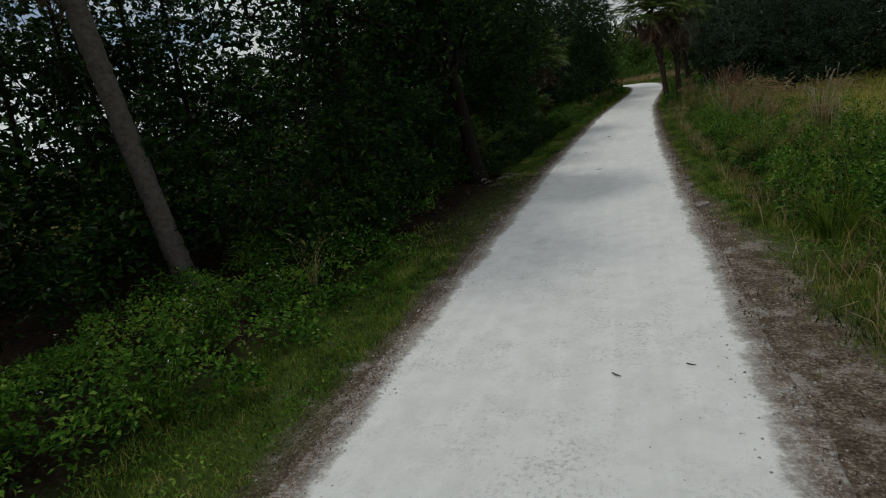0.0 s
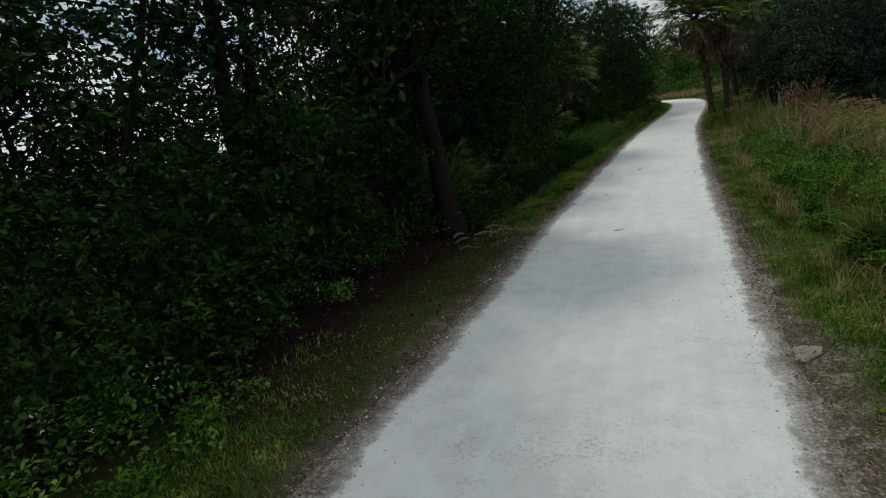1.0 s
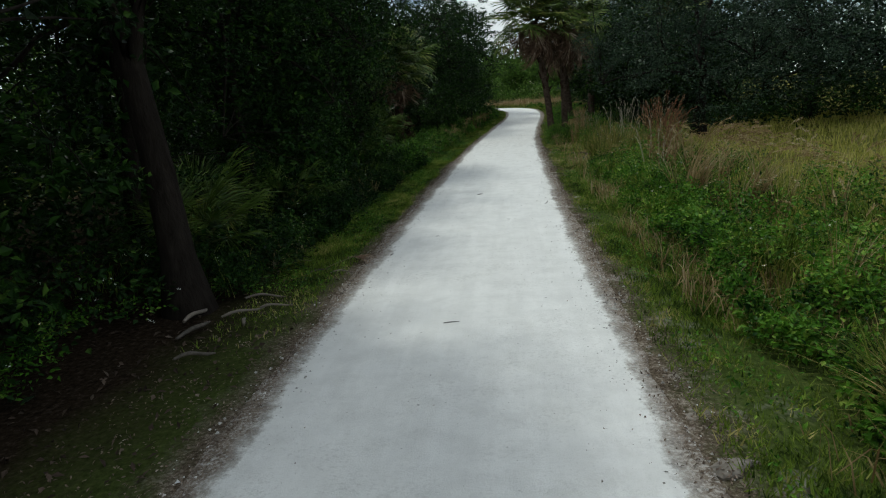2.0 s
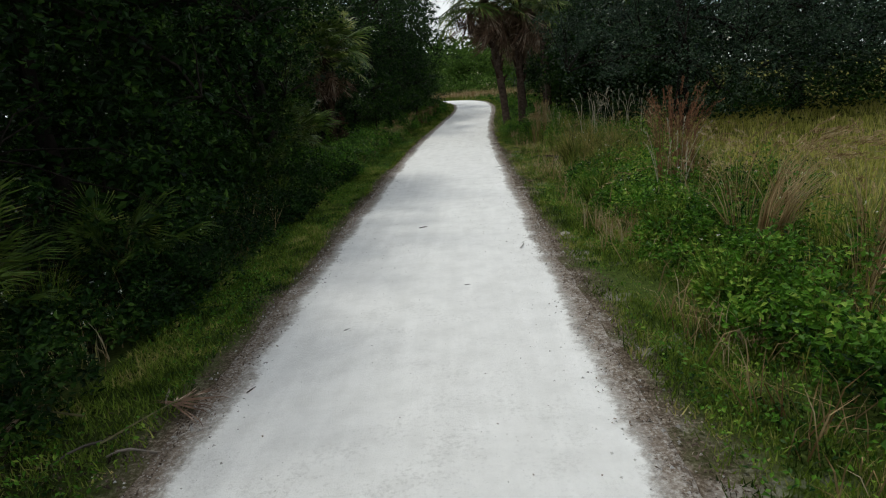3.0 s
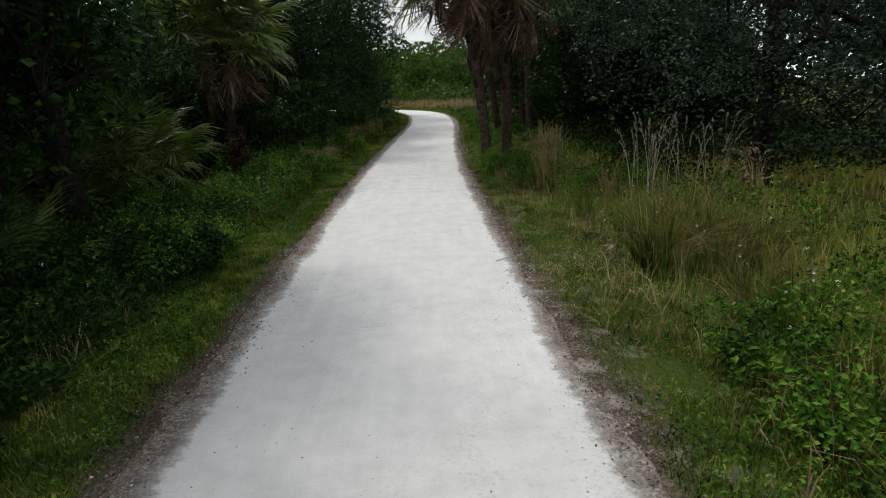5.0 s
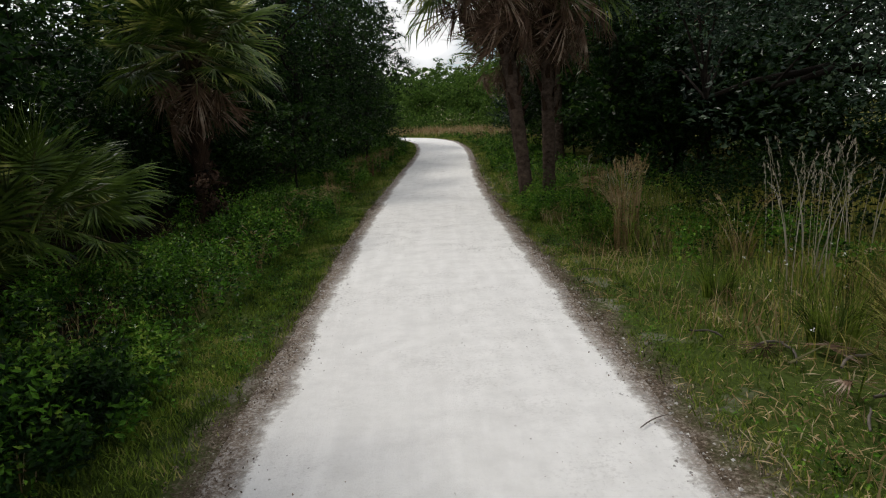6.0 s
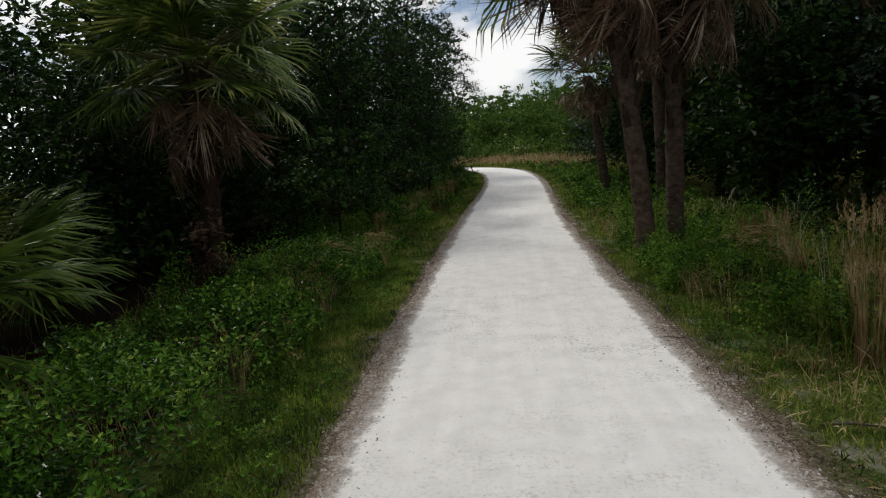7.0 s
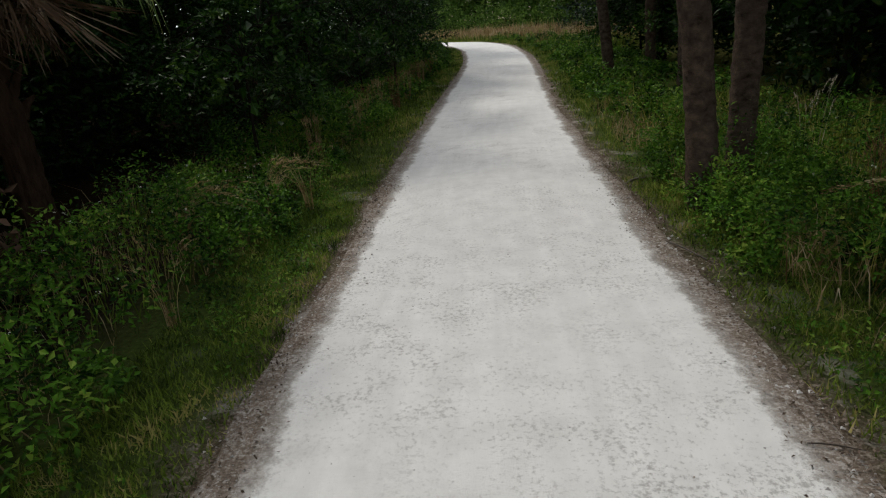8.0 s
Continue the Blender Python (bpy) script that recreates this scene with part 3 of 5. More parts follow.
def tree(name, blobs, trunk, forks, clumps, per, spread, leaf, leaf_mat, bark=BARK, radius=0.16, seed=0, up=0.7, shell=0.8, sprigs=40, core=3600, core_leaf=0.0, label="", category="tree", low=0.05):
    """A tree in its own frame: a trunk along the given points, limbs into the crown, twigs out to the clumps, leafy sprays, and dense shaded leaves within."""
    r = np.random.default_rng(seed)
    top = new(name)
    tagged(top, label, category)
    trunk = np.asarray(trunk, float)
    radii = np.linspace(radius, radius * 0.45, len(trunk))
    radii[0] *= 1.5
    v, q = tubes([(trunk, radii)], 10)
    part("trunk", solid("trunk", v, q, None, [bark], True), top)
    mids, out = crown_points(blobs, clumps, seed, shell)
    ok = mids[:, 2] > low + 0.15
    mids, out = mids[ok], out[ok]
    strands = []
    heads = []
    for k in range(forks):
        b = blobs[k % len(blobs)]
        start = trunk[-1 - (k % max(1, len(trunk) // 2))]
        end = np.array(b[0]) + r.normal(size=3) * np.array(b[1]) * 0.35
        pts_l, rad = limb(start, end, 0.25, radius * 0.38, radius * 0.12, seed=seed + k)
        strands.append((pts_l, rad))
        heads.append(end)
    heads = np.array(heads)
    for k in r.choice(len(mids), min(sprigs, len(mids)), replace=False):
        near = heads[np.argmin(np.linalg.norm(heads - mids[k], axis=1))]
        strands.append(limb(near, mids[k], 0.1, radius * 0.1, 0.006, 5, seed + int(k)))
    v, q = tubes(strands, 5)
    tagged(part("branchwork", solid("branchwork", v, q, None, [bark], True), top), kind="stuff")
    pts, way = sprays(mids, out, spread, per, leaf, seed)
    ok = pts[:, 2] > low
    v, q = leaves(pts[ok], leaf, leaf * 0.52, up, seed, way[ok], 0.7)
    tagged(part("crown", solid("crown", v, q, None, [leaf_mat]), top), kind="stuff")
    if core:
        inner = unit(r.normal(size=(core, 3))) * r.uniform(0.1, 1, (core, 1)) ** 0.4 * 0.8
        sizes = np.array([np.prod(b[1]) for b in blobs])
        which = r.choice(len(blobs), core, p=sizes / sizes.sum())
        pts = np.array([b[0] for b in blobs], float)[which] + inner * np.array([b[1] for b in blobs], float)[which]
        pts = pts[pts[:, 2] > low + 0.1]
        wide = core_leaf or min(0.26, max(0.14, 1.7 * leaf))
        v, q = leaves(pts, wide, wide * 0.6, 0.2, seed + 1)
        tagged(part("inner_foliage", solid("inner_foliage", v, q, None, [leaf_mat]), top), kind="stuff")
    return top


def place_all(first, spots, group):
    """The first thing at the first spot, copies of it at the others: (x, y, turn, size)."""
    tagged(first, group=group)
    for x, y, turn, size in spots[1:]:
        copy_thing(first, at(x, y, 0, turn, size))
    x, y, turn, size = spots[0]
    first.matrix_basis = at(x, y, 0, turn, size)


# live oak with a skirt of low boughs, beside the meadow
oak = tree("oak_tree", [((0, 0, 3.6), (3.6, 3.0, 2.6)), ((-2.2, -0.6, 2.2), (1.6, 1.6, 1.5)), ((2.5, -0.8, 2.4), (1.9, 1.7, 1.6)), ((0.2, -1.9, 2.3), (2.2, 1.5, 1.5)), ((0.4, 0.5, 5.6), (2.6, 2.4, 1.7)), ((0.0, -2.0, 1.2), (2.6, 1.1, 0.9))],
           [(0, 0, -0.1), (0.05, 0, 0.9), (0.1, -0.1, 1.8), (0, 0, 3.0)], 10, 330, 133, 0.66, 0.062, OAK_LEAF, radius=0.2, seed=11, sprigs=60, core=12000, core_leaf=0.1,
           label="dense grey-green live oak with boughs hanging low over meadow", category="tree")
oak.matrix_basis = at(4.3, 28.2)
far_oak = tree("oak_tree", [((0, 0, 3.6), (3.6, 3.2, 2.8)), ((-2.4, -0.6, 2.0), (1.9, 1.8, 1.5)), ((2.4, -0.6, 2.1), (1.9, 1.8, 1.6)), ((0.2, -1.7, 1.9), (2.2, 1.6, 1.5)), ((0.4, 0.5, 6.0), (2.4, 2.4, 1.7))],
               [(0, 0, -0.1), (0.05, 0, 0.9), (0.1, -0.1, 1.8), (0, 0, 3.0)], 10, 120, 70, 0.8, 0.14, OAK_LEAF, radius=0.24, seed=12, sprigs=50, core=4500,
               label="dark dense oak tree at the back of the meadow", category="tree")
place_all(far_oak, [(8.9, 31.5, 40, 0.95), (9.8, 38.5, 130, 1.1), (4.6, 37.6, 75, 1.0), (14.5, 32.5, 200, 1.0), (7.0, 45.0, 20, 1.15), (4.4, 51.0, 160, 1.05), (19, 41, 60, 1.2), (22, 26, 10, 1.2), (7.5, -9.5, 250, 1.0), (-3.0, -16.0, 300, 1.1)], "oak trees round the meadow")

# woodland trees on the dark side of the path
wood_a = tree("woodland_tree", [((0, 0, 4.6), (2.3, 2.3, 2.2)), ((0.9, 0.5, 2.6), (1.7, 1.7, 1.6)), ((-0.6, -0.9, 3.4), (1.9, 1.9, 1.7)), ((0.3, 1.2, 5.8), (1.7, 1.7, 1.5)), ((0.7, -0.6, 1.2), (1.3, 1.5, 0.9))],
              [(0, 0, -0.1), (0.1, 0.05, 1.0), (-0.05, 0.15, 2.2), (0.1, 0.1, 3.6), (0.2, 0.0, 5.0)], 9, 150, 77, 0.5, 0.088, SHADED_WOOD_LEAF, radius=0.14, seed=21, sprigs=60,
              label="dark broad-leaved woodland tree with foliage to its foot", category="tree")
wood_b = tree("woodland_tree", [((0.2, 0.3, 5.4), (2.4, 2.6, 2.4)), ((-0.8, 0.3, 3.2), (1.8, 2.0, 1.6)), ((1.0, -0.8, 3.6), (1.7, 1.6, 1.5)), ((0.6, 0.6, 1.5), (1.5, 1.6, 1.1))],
              [(0, 0, -0.1), (-0.1, 0.0, 1.2), (0.1, 0.1, 2.6), (0.25, 0.2, 4.0), (0.2, 0.3, 5.6)], 9, 150, 77, 0.52, 0.09, SHADED_WOOD_LEAF, radius=0.17, seed=33, sprigs=60,
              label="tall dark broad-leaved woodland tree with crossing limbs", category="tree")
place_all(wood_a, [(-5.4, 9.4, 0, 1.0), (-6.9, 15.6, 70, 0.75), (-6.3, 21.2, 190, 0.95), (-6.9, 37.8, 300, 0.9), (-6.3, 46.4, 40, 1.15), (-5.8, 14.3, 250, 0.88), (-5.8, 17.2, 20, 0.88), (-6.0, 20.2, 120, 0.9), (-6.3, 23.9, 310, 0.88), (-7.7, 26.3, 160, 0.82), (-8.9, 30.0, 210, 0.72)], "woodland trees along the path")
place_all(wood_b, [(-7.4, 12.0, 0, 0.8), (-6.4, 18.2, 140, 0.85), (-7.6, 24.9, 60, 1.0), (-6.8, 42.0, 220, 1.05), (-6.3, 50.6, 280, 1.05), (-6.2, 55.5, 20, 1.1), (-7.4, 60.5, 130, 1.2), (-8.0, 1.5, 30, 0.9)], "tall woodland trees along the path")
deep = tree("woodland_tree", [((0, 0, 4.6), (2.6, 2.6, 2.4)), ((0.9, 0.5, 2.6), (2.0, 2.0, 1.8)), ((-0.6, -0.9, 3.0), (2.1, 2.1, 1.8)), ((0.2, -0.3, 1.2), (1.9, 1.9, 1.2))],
            [(0, 0, -0.1), (0.1, 0.05, 1.0), (-0.05, 0.15, 2.2), (0.1, 0.1, 3.6)], 7, 120, 56, 0.6, 0.14, SHADED_WOOD_LEAF, radius=0.13, seed=23, sprigs=25,
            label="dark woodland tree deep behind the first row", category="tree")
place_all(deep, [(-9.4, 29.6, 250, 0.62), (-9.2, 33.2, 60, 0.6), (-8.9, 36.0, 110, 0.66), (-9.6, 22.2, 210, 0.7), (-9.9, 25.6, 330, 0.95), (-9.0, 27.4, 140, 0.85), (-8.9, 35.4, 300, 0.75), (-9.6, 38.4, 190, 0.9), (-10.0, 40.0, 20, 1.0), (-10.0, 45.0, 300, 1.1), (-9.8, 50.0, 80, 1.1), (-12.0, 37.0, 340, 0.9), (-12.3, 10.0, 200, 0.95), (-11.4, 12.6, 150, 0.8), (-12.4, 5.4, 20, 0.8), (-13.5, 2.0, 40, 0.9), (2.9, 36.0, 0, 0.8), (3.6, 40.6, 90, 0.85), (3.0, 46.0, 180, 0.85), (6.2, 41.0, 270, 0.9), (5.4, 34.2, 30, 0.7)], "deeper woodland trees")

# slim young trees where daylight comes through the wood
slim = tree("slim_tree", [((0.1, 0, 4.6), (0.9, 0.9, 1.1)), ((-0.2, 0.2, 3.0), (0.7, 0.7, 0.7))],
            [(0, 0, -0.1), (0.05, 0.02, 1.4), (-0.04, 0.05, 3.0), (0.08, 0.0, 5.0)], 6, 46, 35, 0.36, 0.10, SHADED_WOOD_LEAF, radius=0.055, seed=27, sprigs=30, shell=0.3, core=0,
            label="slim young tree with a thin bare stem", category="tree")
place_all(slim, [(-8.2, 6.6, 0, 1.0), (-9.4, 8.0, 90, 1.1), (-9.0, 5.6, 200, 0.95), (-10.6, 7.2, 300, 1.15), (-7.6, 8.2, 140, 0.9), (-10.2, 9.8, 40, 1.2), (-7.2, 26.6, 60, 0.9), (-8.6, 28.6, 250, 1.0), (-8.8, 14.6, 10, 1.0), (-9.8, 17.4, 120, 1.1)], "slim young trees")

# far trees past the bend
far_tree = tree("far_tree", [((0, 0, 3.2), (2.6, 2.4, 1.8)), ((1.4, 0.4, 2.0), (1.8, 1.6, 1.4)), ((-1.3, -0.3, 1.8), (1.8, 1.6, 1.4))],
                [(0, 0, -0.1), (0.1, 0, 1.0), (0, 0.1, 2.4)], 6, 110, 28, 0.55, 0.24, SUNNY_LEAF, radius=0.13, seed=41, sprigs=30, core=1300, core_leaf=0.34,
                label="green bushy tree at the edge of rough grass, leaf colour brightened for sun", category="tree")
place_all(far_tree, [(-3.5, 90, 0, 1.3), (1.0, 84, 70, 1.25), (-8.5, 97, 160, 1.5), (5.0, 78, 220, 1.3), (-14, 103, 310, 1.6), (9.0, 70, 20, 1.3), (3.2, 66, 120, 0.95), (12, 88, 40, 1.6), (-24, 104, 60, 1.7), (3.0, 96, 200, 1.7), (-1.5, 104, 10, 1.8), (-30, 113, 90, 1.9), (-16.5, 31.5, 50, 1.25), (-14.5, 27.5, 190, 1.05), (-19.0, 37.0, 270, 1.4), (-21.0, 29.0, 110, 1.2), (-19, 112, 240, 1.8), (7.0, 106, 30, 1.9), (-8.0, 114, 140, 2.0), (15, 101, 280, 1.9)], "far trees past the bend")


# ---- palms ----
def frond_mesh(name, stalk, blade, segments, arc, droop, fold, mat, seed, joined=0.26, bend=0.0, stray=0.035):
    """A fan leaf along +x: a stalk, and segments joined near the rib and split into narrow tips that bend down."""
    r = np.random.default_rng(seed)
    n = 6
    pts = np.stack([np.linspace(0, stalk + 0.2, n), np.zeros(n), -droop * 0.3 * np.linspace(0, 1, n) ** 2 * stalk], 1)
    v, q = tubes([(pts, np.linspace(0.024, 0.009, n))], 4)
    verts, quads, tris = [*v], [tuple(row) for row in q], []
    rim = []
    for k in range(segments + 1):
        u = k / segments * 2 - 1
        ang = radians(arc) * u
        root = np.array([stalk + 0.2 * (1 - abs(u)), 0.0, pts[-1, 2]])
        way = unit(np.array([math.cos(ang), math.sin(ang), -fold * abs(u) * 0.55]))
        rim.append(len(verts))
        verts.append(root + way * blade * joined + np.array([0, 0, 0.02 * (k % 2)]))
    for k in range(segments):
        u = (k + 0.5) / segments * 2 - 1
        ang = radians(arc) * u + r.normal(scale=stray)
        root = np.array([stalk + 0.2 * (1 - abs(u)), 0.0, pts[-1, 2]])
        way = unit(np.array([math.cos(ang), math.sin(ang), -fold * abs(u) * 0.55]))
        side = np.array([-math.sin(ang), math.cos(ang), 0.0])
        long = blade * (0.74 + 0.26 * math.cos(ang * 0.7)) * r.uniform(0.86, 1.08)
        sag = droop * r.uniform(0.5, 1.5)
        w = 2 * radians(arc) / segments * blade * 0.34 * 0.27
        far = root + way * long * 0.7 + np.array([0, 0, -0.16 * sag * long])
        tip = root + way * long * 0.95 + np.array([0, 0, -0.5 * sag * long])
        i = len(verts)
        verts += [root, far - side * w, far + side * w + np.array([0, 0, 0.012]), tip]
        tris += [(i, rim[k], rim[k + 1]), (i + 1, i + 3, i + 2)]
        quads.append((rim[k], i + 1, i + 2, rim[k + 1]))
    verts = np.array(verts)
    hinge = np.array([stalk, 0.0, pts[-1, 2]])
    past = verts[:, 0] > stalk * 0.75
    turn = radians(bend) * np.clip((verts[:, 0] - stalk * 0.75) / (stalk * 0.35), 0, 1)
    rel = verts - hinge
    verts = np.where(past[:, None], hinge + np.stack([rel[:, 0] * np.cos(turn) + rel[:, 2] * np.sin(turn), rel[:, 1], rel[:, 2] * np.cos(turn) - rel[:, 0] * np.sin(turn)], 1), verts)
    stem = len(v)
    quads = np.array(quads)
    low = quads.max(axis=1) < stem
    return solid(name, verts[stem:], quads[~low] - stem, np.array(tris) - stem, [mat]), solid("stalk", verts[:stem], quads[low], None, [STALK], True)


def hang(name, pair, parent, label="", m=None):
    """A frond with its stalk."""
    ob = part(name, pair[0], parent, label, m)
    part("stalk", pair[1], ob)
    return ob


GREEN_FRONDS = [frond_mesh("frond", 0.85, 0.9, 32, 110, 0.22 + 0.13 * k, 0.3, FROND, 50 + k, 0.17, 2 + 6 * k, 0.07) for k in range(4)]
DEAD_FRONDS = [frond_mesh("dead_frond", 0.75, 0.85, 22, 52, 0.3, 1.1, DEAD_FROND, 60 + k, 0.12, 42 + 18 * k, 0.13) for k in range(3)]
LOW_FRONDS = [frond_mesh("frond", 0.6, 0.7, 34, 105, 0.5, 0.5, FROND, 70 + k, 0.14, 8, 0.05) for k in range(2)]


def toward(az, el, roll=0.0):
    """A turn that takes +x to the azimuth and elevation in degrees."""
    return Euler((0, 0, radians(az))).to_matrix().to_4x4() @ Euler((0, radians(-el), 0)).to_matrix().to_4x4() @ Euler((radians(roll), 0, 0)).to_matrix().to_4x4()


def palm(x, y, tall, lean, radius, greens, deads, size, seed, boots=0, label="", skirt=-66, bark=None, low=4, sweep=1.4):
    """A cabbage palm: ringed trunk, old leaf bases, green fan fronds and a skirt of dead ones."""
    r = np.random.default_rng(seed)
    top = tagged(new("palm_tree"), label, "palm tree")
    top.matrix_basis = at(x, y)
    t = np.linspace(0, 1, 64)
    pts = np.stack([lean[0] * t**sweep, lean[1] * t**sweep, -0.1 + (tall + 0.1) * t], 1)
    rad = radius * (1 + 0.16 * np.exp(-t * 12) + 0.025 * np.sin(t * 150) + 0.02 * np.sin(t * 23 + seed) + 0.022 * r.normal(size=64))
    v, q = tubes([(pts, rad)], 16)
    v[:, :2] += r.normal(scale=0.045 * radius, size=(len(v), 2))
    part("trunk", solid("trunk", v, q, None, [bark or PALM_BARK], True), top)
    head = pts[-1]
    for k in range(boots):
        u = 1 - 0.6 * (k + 0.5) / boots
        c = np.array([np.interp(u, t, pts[:, i]) for i in range(3)])
        az = 137.5 * k
        d = np.array([math.cos(radians(az)), math.sin(radians(az)), 0])
        line = [c + d * radius * 0.8, c + d * radius * 1.25 + [0, 0, 0.12], c + d * radius * 1.9 + [0, 0, 0.26 * r.uniform(0.7, 1.3)]]
        v, q = tubes([(line, [0.06, 0.045, 0.012])], 5)
        part("boot", solid("boot", v, q, None, [BOOT], True), top)
    for k in range(greens):
        el = 84 - (84 - low) * (k / greens) ** 1.05 + r.normal(scale=6)
        m = Matrix.Translation(head + np.array([0, 0, 0.12])) @ toward(137.5 * k + r.normal(scale=9), el, r.normal(scale=14))
        hang("frond", GREEN_FRONDS[k % 4], top, "", m @ Matrix.Scale(size * r.uniform(0.88, 1.1), 4))
    for k in range(deads):
        el = -8 + skirt * r.uniform(0, 1) ** 1.1 + r.normal(scale=5)
        m = Matrix.Translation(head + np.array([0, 0, 0.02 - 0.35 * k / max(deads, 1)])) @ toward(137.5 * k + r.normal(scale=22), el, r.normal(scale=30))
        hang("dead_frond", DEAD_FRONDS[k % 3], top, "grey-brown shrivelled hanging frond", m @ Matrix.Scale(size * r.uniform(0.7, 1.1), 4))
    return top


palm(-0.3, 31.95, 4.45, (-0.55, 0.2), 0.122, 52, 50, 1.12, 81, 22, "leaning cabbage palm with a skirt of dead brown fronds", low=-24, skirt=-74)
palm(0.23, 32.6, 4.35, (0.02, 0.1), 0.124, 48, 46, 1.1, 82, 22, "upright cabbage palm beside a leaning one, dark ringed trunk", low=-24, skirt=-74)
palm(1.0, 43.6, 3.7, (-0.5, 0.0), 0.14, 28, 20, 1.05, 83, 0, "cabbage palm behind others with hanging dead fronds")
palm(1.9, 40.0, 4.6, (-0.15, 0.1), 0.14, 26, 12, 1.05, 84, 0, "slim cabbage palm in deep shade")
palm(2.1, 43.7, 4.4, (-0.1, 0.1), 0.13, 22, 10, 1.0, 88, 0, "cabbage palm standing among dark undergrowth")
palm(4.2, 38.2, 4.5, (0.1, 0.0), 0.13, 22, 10, 1.0, 89, 0, "cabbage palm in the shade of oaks")
palm(4.8, 36.0, 4.4, (0.1, 0.0), 0.15, 26, 12, 1.05, 85, 0, "cabbage palm among dark trees")
palm(-6.45, 31.9, 3.05, (0.05, -0.05), 0.15, 64, 20, 1.06, 86, 26, "young cabbage palm with ragged brown leaf bases on its trunk", -60, BOOT, -20)
palm(-5.92, 5.65, 5.2, (-1.2, 0.3), 0.135, 26, 14, 1.1, 87, 0, "cabbage palm with a smooth pale grey trunk among weeds", -66, GREY_BARK, sweep=0.85)


def palmetto(x, y, count, size, seed, tall=0.28):
    r = np.random.default_rng(seed)
    top = tagged(new("saw_palmetto"), "low dark green saw palmetto with spiky fans", "palmetto")
    top.matrix_basis = pose(x, y, 0)
    v, q = tubes([(np.array([(0, 0, -0.08), (0.05, 0, 0.36 * tall), (0.12, 0.02, tall)]), [0.09, 0.1, 0.07])], 8)
    part("stem", solid("stem", v, q, None, [BOOT], True), top)
    for k in range(count):
        el = 80 - (62 + 40 * min(1, tall - 0.28)) * (k / count) + r.normal(scale=7)
        m = Matrix.Translation((0.1, 0, tall - 0.06)) @ toward(137.5 * k + r.normal(scale=12), el, r.normal(scale=14))
        hang("frond", LOW_FRONDS[k % 2], top, "", m @ Matrix.Scale(size * r.uniform(0.8, 1.15), 4))


for k, (x, y, count, size, tall) in enumerate([(-6.5, 27.0, 32, 1.0, 0.9), (-6.9, 26.0, 20, 1.0, 0.5), (-5.0, 13.9, 14, 0.8, 0.28), (-5.6, 15.2, 14, 0.85, 0.28), (-7.6, 29.0, 22, 1.1, 0.7), (-5.6, 22.6, 12, 0.8, 0.28), (-4.9, 16.6, 10, 0.7, 0.28)]):
    palmetto(x, y, count, size, 90 + k, tall)


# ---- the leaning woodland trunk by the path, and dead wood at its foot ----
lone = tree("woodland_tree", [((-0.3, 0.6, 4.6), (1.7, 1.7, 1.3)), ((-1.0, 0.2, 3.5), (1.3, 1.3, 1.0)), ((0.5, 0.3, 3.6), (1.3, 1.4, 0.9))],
            [(0, 0, -0.1), (-0.05, 0.05, 0.5), (-0.18, 0.2, 1.3), (-0.32, 0.3, 2.2), (-0.45, 0.4, 3.2), (-0.5, 0.5, 4.2)], 8, 130, 91, 0.48, 0.09, SHADED_WOOD_LEAF, radius=0.19, seed=121, sprigs=50, core=1500,
            label="leaning tree with rough foot close to the path, shade in its bark colour", category="tree")
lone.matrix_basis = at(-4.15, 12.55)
copy_thing(lone, at(-5.9, 24.6, 0, 0, 1.08))
sapling = tree("sapling", [((0.3, 0, 1.5), (0.9, 0.9, 0.5)), ((-0.3, 0.3, 1.0), (0.8, 0.8, 0.45)), ((0.2, -0.3, 0.7), (0.8, 0.8, 0.4))],
               [(0, 0, -0.05), (0.05, 0.02, 0.5), (0.1, 0.0, 1.3)], 6, 46, 49, 0.34, 0.085, BOUGH_LEAF, radius=0.025, seed=131, sprigs=30, shell=0.6, core=160, up=1.0,
               label="leafy dark green understorey bush under trees", category="bush")
place_all(sapling, [(-4.9, 8.0, 0, 1.0), (-5.3, 10.0, 90, 1.15), (-5.2, 6.6, 40, 0.9), (-5.6, 12.0, 200, 1.2), (-5.7, 17.8, 60, 1.1), (-5.4, 19.6, 130, 1.2), (-5.8, 21.5, 250, 1.2), (-5.4, 34.8, 80, 1.2), (-5.3, 38.0, 170, 1.3), (-5.2, 41.5, 220, 1.3), (-5.0, 45.0, 20, 1.4), (-4.8, 49.0, 110, 1.4),
                    (-7.2, 6.8, 300, 1.3), (-8.0, 9.6, 30, 1.4), (-8.3, 13.5, 200, 1.4), (-8.2, 17.0, 140, 1.4), (-8.0, 21.0, 260, 1.4), (-8.4, 27.5, 320, 1.4), (3.0, 36.5, 10, 1.5), (2.6, 41.0, 100, 1.5), (2.4, 46.0, 200, 1.5), (5.6, 34.6, 60, 1.4), (7.4, 35.6, 150, 1.4)], "understorey bushes")


dead_shrub = tree("dead_shrub", [((0, 0, 0.8), (0.26, 0.26, 0.5)), ((0.1, -0.05, 0.4), (0.2, 0.2, 0.35))],
                  [(0, 0, -0.05), (0.02, 0.0, 0.5), (0.0, 0.03, 1.0)], 6, 46, 8, 0.12, 0.12, DEAD_FROND, radius=0.018, seed=135, sprigs=30, shell=0.3, up=0.0, core=0,
                  label="withered brown shrub standing before a young palm", category="shrub")
dead_shrub.matrix_basis = at(-5.86, 30.6, 0, 0, 1.0)


